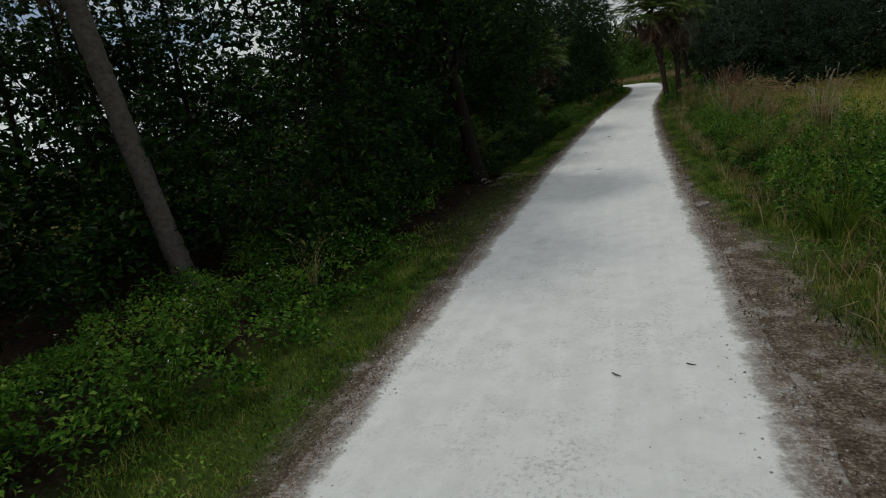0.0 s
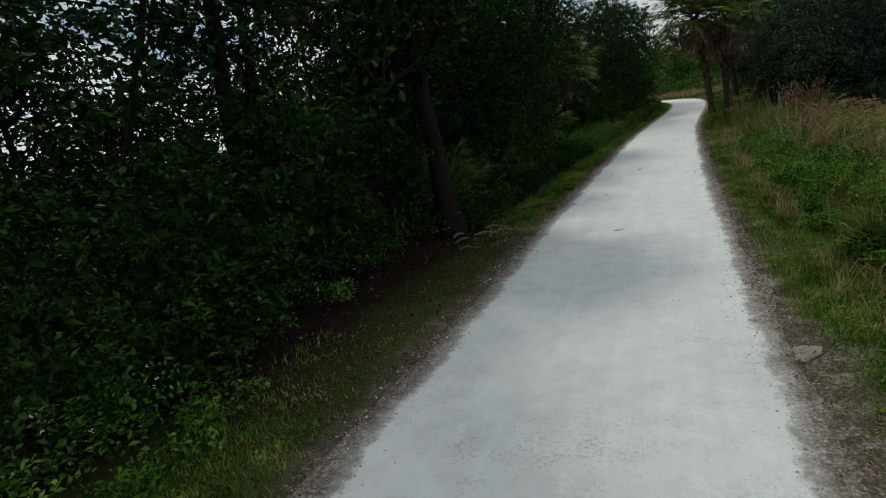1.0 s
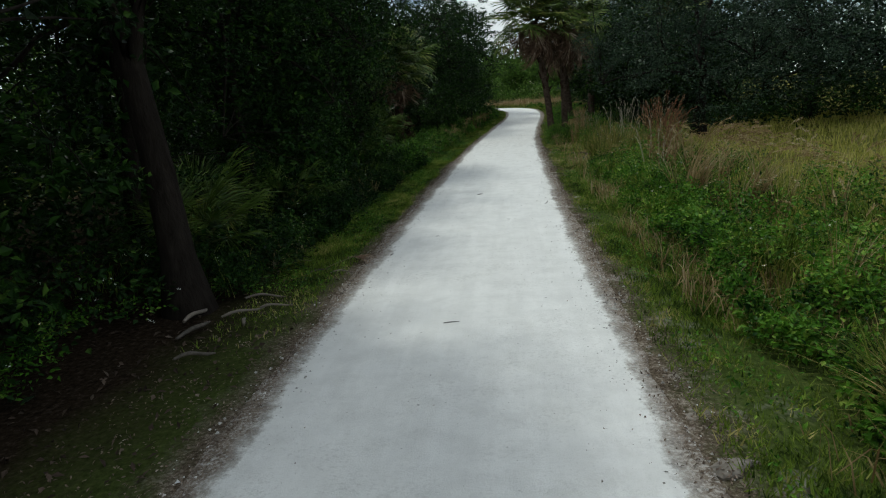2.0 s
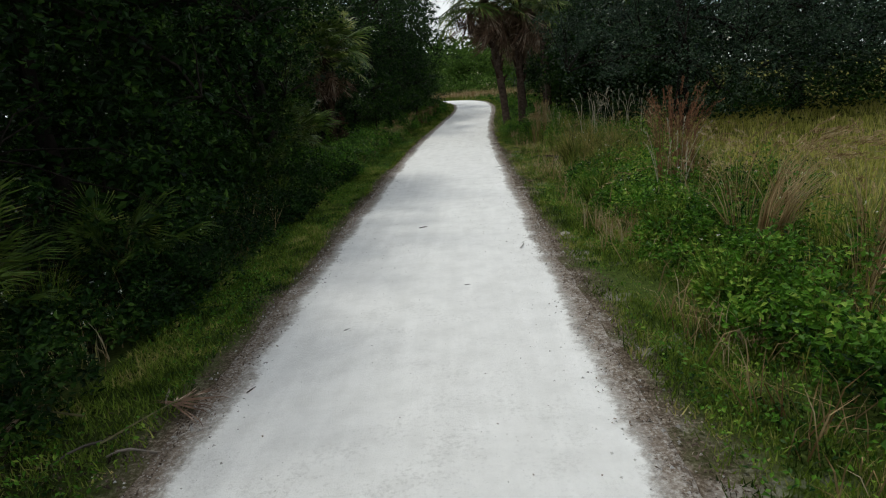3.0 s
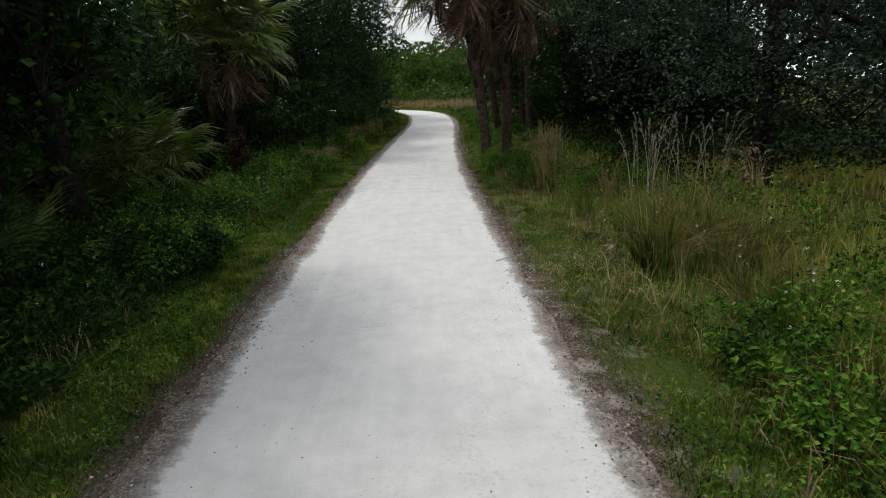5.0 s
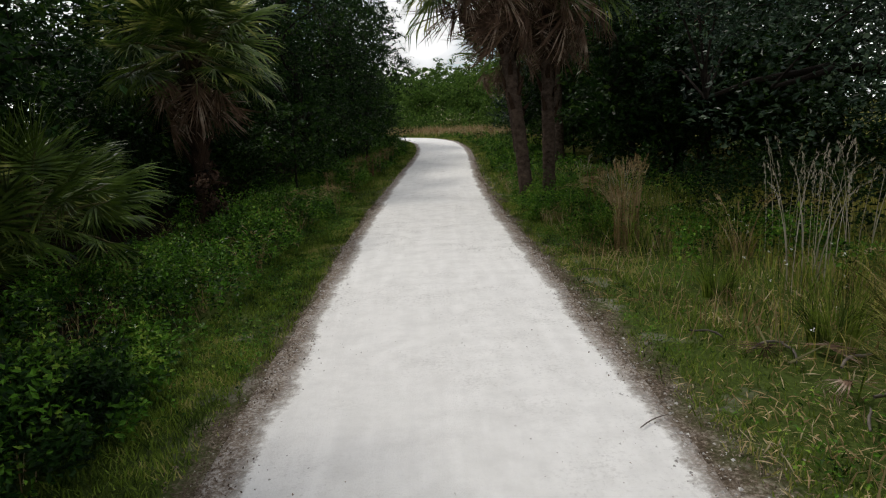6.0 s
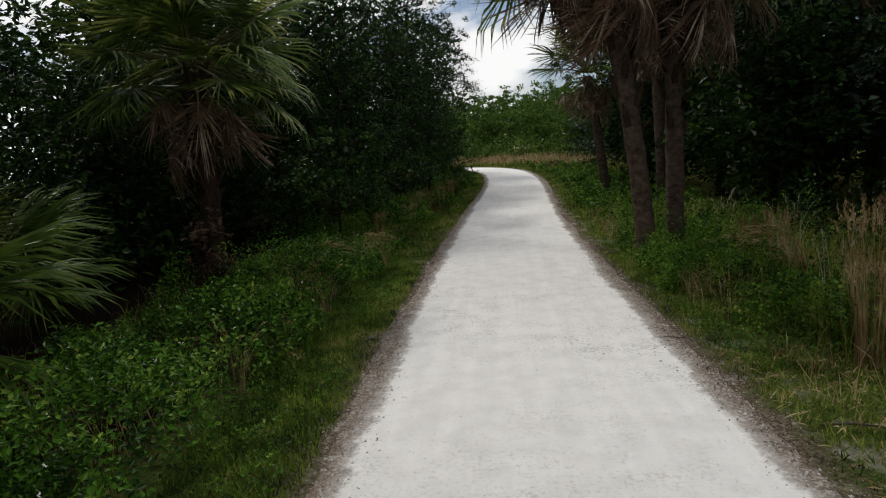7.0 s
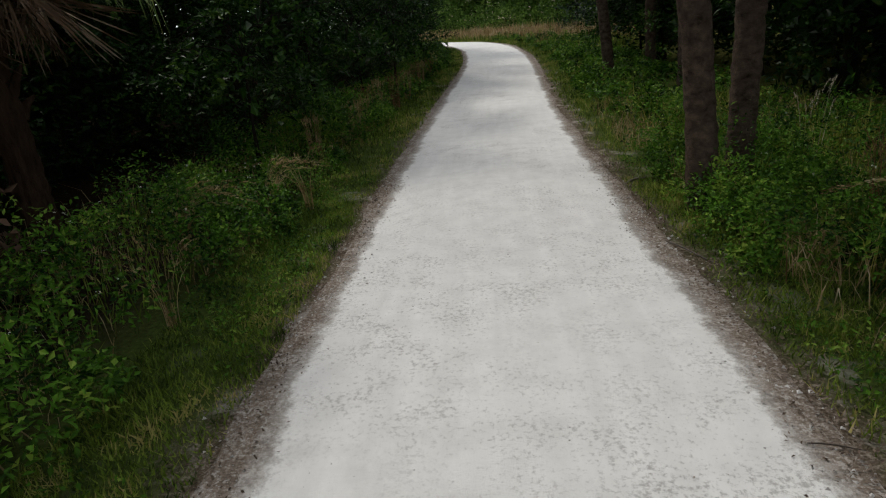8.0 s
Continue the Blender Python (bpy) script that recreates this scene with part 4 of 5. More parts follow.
def driftwood(x, y, turn, long, radius, seed):
    r = np.random.default_rng(seed)
    t = np.linspace(0, 1, 6)
    pts = np.stack([t * long, 0.05 * long * np.sin(t * 4 + seed), radius * 0.8 + 0.02 * np.sin(5 * t)], 1)
    v, q = tubes([(pts, radius * np.array([0.7, 1, 0.95, 0.9, 0.8, 0.35]) * r.uniform(0.85, 1.15, 6))], 7)
    ob = tagged(new("dead_branch", solid("dead_branch", v, q, None, [DEAD_WOOD], True)), "bleached broken dead branch lying in leaf litter", "branch")
    ob.matrix_basis = pose(x, y, 0, 0, 0, turn)


for k, row in enumerate([(-3.6, 12.2, 50, 0.4, 0.014), (-3.35, 12.45, 25, 0.3, 0.012), (-3.75, 11.7, 80, 0.45, 0.02), (-3.3, 12.0, 110, 0.25, 0.015), (-3.65, 12.75, 10, 0.4, 0.014), (-3.5, 11.3, 35, 0.3, 0.016), (-3.9, 12.1, 95, 0.4, 0.02)]):
    driftwood(*row, 140 + k)


# ---- tall grasses ----
def ribbons(base, h, width, bent, seed, bow=2.0, segments=6):
    """Curved narrow blades: each rises and bows over to its own side. Also gives tips and the ways they point."""
    r = np.random.default_rng(seed)
    n = len(base)
    u = np.linspace(0, 1, segments + 1)
    lean = np.linalg.norm(bent, axis=1)
    rise_u = u[None] - (0.42 * np.clip(lean, 0, 1.3))[:, None] * u[None] ** 3
    pts = base[:, None] + np.array([0, 0, 1.0]) * (h[:, None] * rise_u)[..., None] + bent[:, None] * (h[:, None] * u[None] ** bow)[..., None]
    turn = r.uniform(0, 2 * np.pi, n)
    side = np.stack([np.cos(turn), np.sin(turn), 0 * turn], 1)
    w = width[:, None] * np.clip(1.02 - u[None] ** 1.6, 0.08, 1) * 0.5
    verts = np.stack([pts - side[:, None] * w[..., None], pts + side[:, None] * w[..., None]], 2).reshape(-1, 3)
    k = (np.arange(n)[:, None] * (segments + 1) * 2 + np.arange(segments)[None] * 2).ravel()
    return verts, np.stack([k, k + 1, k + 3, k + 2], 1), pts[:, -1], unit(pts[:, -1] - pts[:, -2])


def grass_clump(name, count, tall, spread, lean, mats, seed, heads=0, label="", category="tall grass", width=0.008, drift=(0.0, 0.0), bow=2.0, stiff=0.45, head_long=0.2):
    """A clump of arching blades, some with feathery heads. drift: a lean that all share."""
    r = np.random.default_rng(seed)
    ang, rad = r.uniform(0, 2 * np.pi, count), spread * np.sqrt(r.uniform(0, 1, count))
    base = np.stack([rad * np.cos(ang), rad * np.sin(ang), np.full(count, -0.02)], 1)
    out = np.stack([np.cos(ang), np.sin(ang), 0 * ang], 1) + r.normal(scale=0.5, size=(count, 3)) * [1, 1, 0]
    h = tall * r.uniform(stiff, 1.0, count)
    bent = out * (lean * r.uniform(0.1, 1.3, count))[:, None] + np.array([drift[0], drift[1], 0])
    v, q, tips, ways = ribbons(base, h, width * r.uniform(0.6, 1.3, count), bent, seed, bow)
    top = tagged(new(name), label, category)
    tagged(part("foliage", solid("foliage", v, q, None, [mats[0]]), top), kind="stuff")
    if heads:
        pick = np.argsort(-h)[:heads]
        u = np.linspace(0, 1, 16)
        way = np.repeat(ways[pick], 16, 0)
        pts = np.repeat(tips[pick], 16, 0) + way * (head_long * (np.tile(u, heads) - 0.75))[:, None] - np.array([[0, 0, 1.0]]) * (0.35 * head_long * np.tile(u, heads) ** 2)[:, None]
        pts += r.normal(scale=0.007, size=pts.shape)
        v, q = leaves(pts, 0.045, 0.011, 0.2, seed, 5 * way)
        tagged(part("plumage", solid("plumage", v, q, None, [mats[1]]), top), kind="stuff")
    return top


green_clump = grass_clump("grass_clump", 190, 0.85, 0.2, 0.6, (GRASS,), 150, 0, "green arching clump of coarse grass", width=0.012)
place_all(green_clump, [(1.15, 10.6, 0, 0.85), (0.85, 17.0, 40, 0.8), (0.5, 19.4, 80, 0.7), (1.3, 13.0, 10, 0.9), (0.75, 23.4, 200, 0.85), (0.65, 26.0, 120, 0.7), (0.4, 28.6, 300, 0.75), (1.4, 8.0, 150, 0.9), (0.3, 34.4, 20, 0.7), (-4.9, 15.5, 0, 0.9), (-5.0, 18.6, 60, 0.8), (-4.7, 21.0, 90, 0.8), (-4.8, 36.5, 45, 0.8), (2.0, 15.6, 60, 0.9), (1.6, 19.0, 220, 0.9),
                        (0.75, 15.2, 170, 0.8), (1.9, 11.6, 260, 1.0), (2.3, 9.2, 15, 1.0), (1.1, 21.4, 75, 0.85), (1.6, 23.9, 200, 1.0), (1.3, 16.4, 310, 0.9), (1.9, 17.8, 110, 1.0), (2.6, 13.8, 0, 1.0), (1.3, 6.2, 50, 0.8), (2.5, 6.8, 30, 1.0), (2.3, 21.0, 160, 1.0), (0.9, 24.7, 20, 0.8), (-3.3, 2.6, 0, 0.6), (-3.9, 3.8, 80, 0.6)], "grass clumps by the path")
tussock = grass_clump("grass_tussock", 420, 0.95, 0.26, 0.75, (TUSSOCK,), 155, 0, "broad tussock of half-dry yellow-green grass", width=0.011, stiff=0.35)
place_all(tussock, [(0.85, 23.4, 0, 1.15), (1.5, 24.5, 130, 1.1), (1.35, 23.3, 300, 1.0), (1.15, 10.3, 70, 0.8), (2.2, 25.2, 200, 0.9), (1.05, 21.9, 260, 0.75), (1.9, 23.4, 20, 0.85)], "half-dry tussocks")
straw_clump = grass_clump("straw_clump", 100, 1.4, 0.1, 0.24, (STRAW, STRAW), 151, 40, "tall clump of straw-coloured dry grass bowed over at its top", width=0.009, drift=(0.46, -0.05), bow=3.4, stiff=0.6)
place_all(straw_clump, [(1.3, 15.8, 0, 1.1), (1.95, 15.4, 330, 0.85), (2.5, 12.7, 60, 1.0), (1.75, 11.4, 10, 0.75), (2.1, 17.4, 30, 0.8), (2.4, 21.8, 240, 0.8), (0.85, 30.2, 170, 0.7), (-4.9, 31.6, 0, 0.6), (-4.4, 32.5, 60, 0.55), (2.9, 25.6, 80, 0.85), (2.1, 19.8, 290, 0.75)], "straw grass clumps")
arch = grass_clump("arching_stems", 26, 1.5, 0.1, 0.62, (STRAW, STRAW), 156, 14, "thin pale dry grass stems arching far over", width=0.009, bow=2.2, stiff=0.65)
place_all(arch, [(1.45, 18.9, 0, 1.0), (1.2, 16.1, 120, 0.9), (1.75, 16.6, 40, 0.95), (2.5, 13.1, 200, 0.95), (1.4, 12.0, 310, 0.8), (1.15, 26.6, 70, 0.75), (1.7, 24.0, 160, 0.8), (-4.25, 27.8, 20, 0.5), (-4.1, 32.8, 150, 0.55), (-4.3, 30.2, 250, 0.5), (-3.75, 5.2, 40, 0.55), (0.95, 33.6, 0, 0.6), (1.9, 14.5, 260, 0.9), (1.65, 17.4, 80, 0.95), (2.2, 16.0, 190, 1.0), (1.55, 15.0, 330, 0.85), (2.5, 14.6, 10, 0.95), (1.2, 17.3, 240, 0.8)], "arching dry stems")
stalk_clump = grass_clump("dry_stalks", 9, 1.5, 0.2, 0.16, (PALE_STALK, PALE_STALK), 153, 9, "few tall pale dry stalks with thin drooping heads", width=0.013, stiff=0.7, head_long=0.34)
place_all(stalk_clump, [(1.5, 26.0, 0, 1.0), (1.85, 26.5, 100, 1.05), (2.3, 26.6, 220, 1.0), (1.95, 27.2, 300, 1.05), (2.75, 26.4, 50, 1.05), (1.2, 18.0, 20, 0.9), (2.4, 12.6, 130, 0.95), (2.65, 12.9, 30, 1.0), (0.75, 29.3, 60, 0.7), (1.3, 31.4, 10, 0.7), (1.0, 32.9, 90, 0.7)], "tall dry stalks")
tan_clump = grass_clump("tan_grass", 80, 1.3, 0.14, 0.1, (STRAW, STRAW), 154, 40, "tall upright bunch of tan dry grass", width=0.009, stiff=0.6)
place_all(tan_clump, [(0.58, 28.5, 0, 1.0), (-4.35, 36.5, 0, 0.6), (-4.5, 39.4, 80, 0.65), (-4.2, 41.8, 200, 0.6), (-4.1, 44.2, 30, 0.6), (-4.0, 47.5, 0, 0.65), (-4.7, 35.2, 160, 0.6), (-4.4, 37.6, 260, 0.55), (0.36, 28.1, 80, 0.7), (0.95, 31.0, 130, 0.7)], "tan grass bunches")
rust_clump = grass_clump("rust_clump", 95, 1.7, 0.17, 0.13, (RUST, RUST), 152, 60, "tall reddish-brown bunch of broom grass", width=0.008, stiff=0.55, head_long=0.3)
place_all(rust_clump, [(1.42, 18.95, 0, 1.0), (1.62, 19.15, 90, 0.85), (0.72, 31.2, 20, 0.5), (-4.3, 40.5, 0, 0.5), (-4.1, 43.0, 120, 0.5), (-4.0, 45.4, 60, 0.45), (-4.6, 38.4, 200, 0.5)], "rust grass clumps")


# ---- weeds, turf, meadow and litter ----
def scatter(n, s0, s1, a0, a1, seed, power=1.0):
    """Random stretches and offsets."""
    r = np.random.default_rng(seed)
    s = r.uniform(s0, s1, n)
    a = a0 + (a1 - a0) * r.uniform(0, 1, n) ** power
    return s, a, r


def weeds(name, plants, per, s0, s1, a0, a1, tall, leaf, mat, seed, label, wide=0.3, category="weeds"):
    """A rolling mass of leafy weeds: domed plants of leaves, lower towards the turf, with dark gaps between."""
    s, a, r = scatter(plants, s0, s1, a0, a1, seed)
    open_ground = (a > 0) & (a < 3.4) & (s > 21.5) & (s < 26.5)
    s, a = s[~open_ground], a[~open_ground]
    plants = len(s)
    p = on_ground(s, a)
    edge = np.clip((np.abs(a) - min(abs(a0), abs(a1))) / 0.3, 0.0, 1.0)
    h = tall * (0.72 + 0.28 * edge) * r.uniform(0.55, 1.25, plants) * np.clip(0.85 + 0.45 * ripple(p[:, 0] * 1.4, p[:, 1] * 1.2, seed), 0.3, 1.4)
    w = wide * r.uniform(0.6, 1.3, plants) * (0.6 + 0.4 * edge)
    way = r.normal(size=(plants * per, 3))
    way[:, 2] = np.where(way[:, 2] < -0.3, -way[:, 2], way[:, 2])
    way = unit(way) * (r.uniform(0.3, 1.0, plants * per) ** 0.3 * (1 + 0.14 * r.normal(size=plants * per)))[:, None]
    pts = np.repeat(p + np.stack([0 * h, 0 * h, 0.42 * h], 1), per, 0) + way * np.stack([np.repeat(w, per), np.repeat(w, per), np.repeat(0.62 * h, per)], 1)
    v, q = leaves(pts, leaf, leaf * 0.52, 0.7, seed, unit(way), 1.0)
    return stuff(name, v, q, None, [mat], label, category)


weeds("weeds_left_near", 280, 135, -3, 7.2, -2.1, -5.0, 0.4, 0.056, WEED_LEAF, 201, "dense low green weeds at the foot of a palm", 0.28)
weeds("weeds_left_mid", 60, 90, 6.5, 13.5, -2.7, -4.4, 0.34, 0.05, WEED_LEAF, 227, "thin low weeds in leaf litter under trees", 0.2)
# Next two take the near-black woodland leaf to stand for shade.
weeds("low_undergrowth", 150, 110, 13.0, 25.0, -2.15, -3.3, 0.5, 0.07, SHADED_WOOD_LEAF, 235, "low undergrowth at the woodland's foot, shade put into its leaf colour", 0.3)
weeds("weeds_left_dark", 60, 170, 13.0, 24.5, -2.05, -2.8, 0.5, 0.056, SHADED_WOOD_LEAF, 228, "low weeds at the foot of a thicket, leaves coloured dark for shade", 0.26)
weeds("weeds_left", 330, 165, 23.0, 40, -2.0, -4.2, 0.66, 0.056, WEED_LEAF, 205, "dense low green weeds between turf and woodland", 0.28)
weeds("weeds_by_palms", 80, 140, 29.0, 34.5, 1.75, 3.2, 0.45, 0.048, WEED_LEAF, 209, "low weeds round the feet of the palms", 0.26)
weeds("weeds_at_palm_feet", 46, 140, 30.4, 33.4, 1.6, 3.0, 0.62, 0.048, WEED_LEAF, 225, "green weeds hiding the feet of the palms", 0.26)
weeds("weeds_left_far", 350, 50, 40, 62, -1.9, -3.6, 0.5, 0.10, WEED_LEAF, 202, "green weeds along the far edge of the path")
weeds("weeds_right_start", 90, 110, -4, 7, 2.4, 4.8, 0.6, 0.056, WEED_LEAF, 229, "green leafy weeds beyond a litter-strewn verge", 0.28)
weeds("weeds_right_front", 190, 150, 6.5, 21.5, 2.1, 3.0, 0.52, 0.058, WEED_LEAF, 245, "leafy green weeds in a bank along the verge", 0.27)
weeds("weeds_right", 260, 150, 6, 36, 2.4, 4.8, 0.64, 0.058, WEED_LEAF, 203, "green leafy weeds mixed with grass beside the path")
weeds("weeds_right_far", 420, 50, 36, 66, 1.9, 4.5, 0.45, 0.11, WEED_LEAF, 204, "rough green growth beside the far bend")
weeds("thicket_left", 760, 55, -6, 56, -5.6, -11.0, 2.3, 0.17, SHADED_WOOD_LEAF, 206, "dark thicket under the woodland trees", 1.0, "thicket")
weeds("thicket_behind_trunk", 130, 80, -3, 9.5, -5.2, -8.5, 0.9, 0.1, SHADED_WOOD_LEAF, 242, "dark low undergrowth behind a grey trunk", 0.55, "thicket")
weeds("thicket_far_left", 260, 60, -5, 16, -9.0, -15, 2.2, 0.2, SHADED_WOOD_LEAF, 243, "dark thicket deep in the wood", 1.0, "thicket")
weeds("thicket_behind_palm", 130, 90, 28.5, 42, -5.4, -8.8, 2.2, 0.13, SHADED_WOOD_LEAF, 244, "dark thicket behind a young palm", 0.9, "thicket")
weeds("thicket_edge_far", 90, 70, 35, 52, -3.6, -5.6, 0.9, 0.09, SHADED_WOOD_LEAF, 226, "dark leafy undergrowth past the young palm", 0.5, "thicket")
# Near-black leaves here carry the shade along the wood.
weeds("thicket_edge", 400, 70, 6, 25.5, -2.8, -5.6, 0.95, 0.085, SHADED_WOOD_LEAF, 208, "leafy undergrowth at the woodland's edge, shade put into its leaf colour", 0.5, "thicket")
weeds("far_undergrowth", 200, 80, 64, 108, 8, 15, 2.6, 0.38, SUNNY_LEAF, 230, "green bushes behind the far grassy bank, leaf colour brightened for sun", 1.4, "bushes")
# Near-black growth added to give the dark hollows beneath the oaks.
weeds("thicket_under_oak", 70, 80, 27.6, 33.5, 4.3, 7.4, 1.1, 0.09, SHADED_WOOD_LEAF, 234, "near-black growth added for the shaded hollow under an oak", 0.55, "thicket")
weeds("thicket_under_oaks", 110, 80, 27, 37, 7.2, 16, 1.5, 0.15, SHADED_WOOD_LEAF, 246, "near-black growth added to darken the shade under oaks", 0.9, "thicket")
weeds("thicket_right", 240, 70, 33, 64, 5.0, 13.0, 1.8, 0.17, SHADED_WOOD_LEAF, 207, "dark thicket under the trees behind the palms", 1.0, "thicket")


def turf(name, n, s0, s1, a0, a1, tall, wide, mat, seed, label, category="grass", lean=0.9, power=1.0, bare=0.35):
    s, a, r = scatter(n, s0, s1, a0, a1, seed, power)
    p = on_ground(s, a)
    patch = ripple(p[:, 0] * 2.7, p[:, 1] * 2.2, seed) + r.normal(scale=0.35, size=n)
    keep = (patch > -bare - 0.35) & ~((a > 0) & (a < 1.45 + 0.4 * np.clip((9 - s) / 4, 0, 1) + 0.15 * r.normal(size=n)))
    keep &= r.uniform(0, 1, n) < np.clip(np.minimum(s - s0, s1 - s) / 3.0, 0, 1) ** 1.5 + (tall > 0.2)
    keep &= np.abs(a) > 1.33 + np.where((a < 0) & (s < 25), 0.14, 0.0) + 0.13 * ripple(s * 1.1, np.sign(a)) + 0.05 * r.normal(size=n)
    keep &= ~((a > 0) & (s > 21.5) & (s < 28) & (a < 3.3) & (r.uniform(0, 1, n) < 0.62))
    p, lush = p[keep], np.clip(0.75 + 0.45 * patch[keep], 0.35, 1.5)
    n = len(p)
    v, q, t = blades(p, tall * lush * r.uniform(0.4, 1.1, n), wide * r.uniform(0.7, 1.3, n), np.full(n, lean), seed)
    if tall < 0.2:  # short blades are one triangle each
        v = v.reshape(-1, 5, 3)[:, [0, 1, 4]].reshape(-1, 3)
        q, t = None, np.arange(3 * n).reshape(-1, 3)
    return stuff(name, v, q, t, [mat], label, category)


turf("turf_left_near", 32000, -3, 8.8, -1.42, -2.6, 0.085, 0.010, GRASS, 210, "short green turf along the path's edge")
turf("turf_left", 82000, 11.5, 36, -1.36, -2.25, 0.085, 0.010, GRASS, 211, "short green turf along the path's edge")
turf("turf_right", 165000, -4, 36, 1.36, 2.4, 0.09, 0.010, GRASS, 212, "short green turf along the path's edge", bare=0.0)
turf("turf_far", 40000, 34, 75, 1.35, 3.2, 0.16, 0.018, GRASS, 213, "rough turf beside the far bend")
turf("turf_far_left", 20000, 34, 62, -1.3, -2.4, 0.14, 0.018, GRASS, 214, "rough turf along the far path")
turf("dry_rough_grass", 9000, -5, 38, 2.2, 4.8, 0.5, 0.009, MEADOW, 224, "rough yellowing grass", lean=0.7, bare=-0.35)
turf("rough_grass_right", 34000, -5, 38, 2.35, 4.8, 0.52, 0.010, GRASS, 215, "knee-high rough green grass", lean=0.55, bare=-0.35)
turf("dry_grass_left", 6000, 14, 46, -2.3, -4.6, 0.45, 0.008, STRAW, 232, "dry grass stalks among the weeds", lean=0.9, bare=0.0)
turf("rough_grass_left", 7000, 13, 40, -2.4, -4.4, 0.42, 0.008, GRASS, 216, "rough grass among the weeds", lean=0.55, bare=0.1)
turf("meadow_grass", 32000, -2, 35, 3.6, 15, 0.38, 0.018, MEADOW, 217, "yellow-green meadow grass", lean=0.6, bare=0.8)
turf("straw_grass", 24000, -3, 38, 1.75, 4.0, 0.4, 0.008, STRAW, 218, "scattered dry grass stalks", lean=1.1, bare=-0.5)
turf("bank_grass", 20000, 56, 84, 2.4, 7.0, 0.85, 0.03, STRAW, 219, "tall tan grass on the far bank", lean=0.35, bare=0.6)
turf("bank_grass_green", 11000, 50, 84, 2.0, 6.0, 0.5, 0.03, GRASS, 220, "green grass on the far bank", lean=0.5, bare=0.8)


def low_growth(name, n, s0, s1, a0, a1, seed):
    s, a, r = scatter(n, s0, s1, a0, a1, seed)
    p = on_ground(s, a)
    keep = (ripple(p[:, 0] * 2.2, p[:, 1] * 1.9, seed) + r.normal(scale=0.3, size=n) > np.where((a > 0) & (s > 21.5) & (s < 28), 0.5, 0.05)) & ~((a > 0) & (s < 7) & (a < 1.9))
    p = p[keep]
    p[:, 2] += r.uniform(0.01, 0.1, len(p))
    v, q = leaves(p, 0.036, 0.02, 1.5, seed)
    stuff(name, v, q, None, [WEED_LEAF], "small broad-leaved weeds in the turf", "weeds")


low_growth("low_weeds_right", 34000, -2, 34, 1.5, 2.6, 221)
low_growth("low_weeds_left", 22000, 13, 34, -1.45, -2.3, 222)
low_growth("low_weeds_left_near", 8000, -1, 6.5, -1.5, -2.6, 223)


def litter():
    r = np.random.default_rng(230)
    n = 30000
    s = r.uniform(0, 34, n)
    side = np.where(r.uniform(size=n) < 0.5, -1, 1)
    a = side * (1.4 + 0.1 * ripple(s * 1.3, side) + 0.11 * r.normal(size=n))
    wild = (side < 0) & (s > 6) & (s < 14)
    a = np.where(wild, -1.25 - 1.1 * r.uniform(0, 1, n) ** 2.0, a)
    verge = (side > 0) & (s < 8)
    a = np.where(verge, 1.22 + 0.85 * r.uniform(0, 1, n) ** 1.2, a)
    p = on_ground(s, a)
    p[:, 2] += np.where(np.abs(a) < 1.4, 0.012, 0.0) + 0.004
    v, q = leaves(p, 0.024, 0.011, 1.2, 231)
    stuff("leaf_litter", v, q, None, [LITTER], "brown and grey leaf litter along the path's edges", "leaf litter")
    n = 9000
    s = r.uniform(0, 34, n)
    side = np.where(r.uniform(size=n) < 0.5, -1, 1)
    a = side * np.abs(1.16 + 0.13 * r.normal(size=n))
    p = on_ground(s, a)
    size = 0.006 + 0.012 * r.uniform(size=n) ** 3
    ang = r.uniform(0, 2 * np.pi, n)
    corner = [np.stack([np.cos(ang + k * 2.1) * size, np.sin(ang + k * 2.1) * size, np.full(n, 0.0)], 1) for k in range(3)] + [np.stack([0 * size, 0 * size, size * 0.8], 1)]
    p[:, 2] += np.where(np.abs(a) < 1.4, 0.006, -0.008)
    v = np.stack([p + c for c in corner], 1).reshape(-1, 3)
    k = np.arange(n)[:, None] * 4
    t = np.concatenate([k + np.array([[0, 1, 3]]), k + np.array([[1, 2, 3]]), k + np.array([[2, 0, 3]])])
    stuff("shell_chips", v, None, t, [CHIP], "loose pale shell chips along the path", "gravel")


litter()


def fallen_leaves():
    r = np.random.default_rng(237)
    n = 1700
    s, a = r.uniform(5.5, 14.5, n), -1.45 - 2.6 * r.uniform(0, 1, n) ** 1.2
    keep = ripple(s * 2.3, a * 2.1, 1.0) + r.normal(scale=0.5, size=n) > -0.3
    p = on_ground(s[keep], a[keep])
    p[:, 2] += 0.008
    v, q = leaves(p, 0.058, 0.03, 1.3, 238)
    stuff("fallen_leaves", v, q, None, [SHADED_LITTER], "brown fallen leaves on bare ground under trees", "leaf litter")


fallen_leaves()


def dry_debris():
    """Broken dry stems and frond scraps strewn over thin turf."""
    r = np.random.default_rng(251)
    n = 5200
    s, a = r.uniform(21.2, 28.5, n), 1.45 + 2.0 * r.uniform(0, 1, n)
    keep = ripple(s * 2.1, a * 2.4, 3.0) + r.normal(scale=0.4, size=n) > -0.05
    p = on_ground(s[keep], a[keep])
    p[:, 2] += 0.012 + 0.02 * r.uniform(size=len(p))
    v, q = leaves(p, 0.11, 0.009, 1.0, 252)
    stuff("dry_debris", v, q, None, [STRAW], "broken straw and grey frond scraps on thin turf", "leaf litter")


dry_debris()


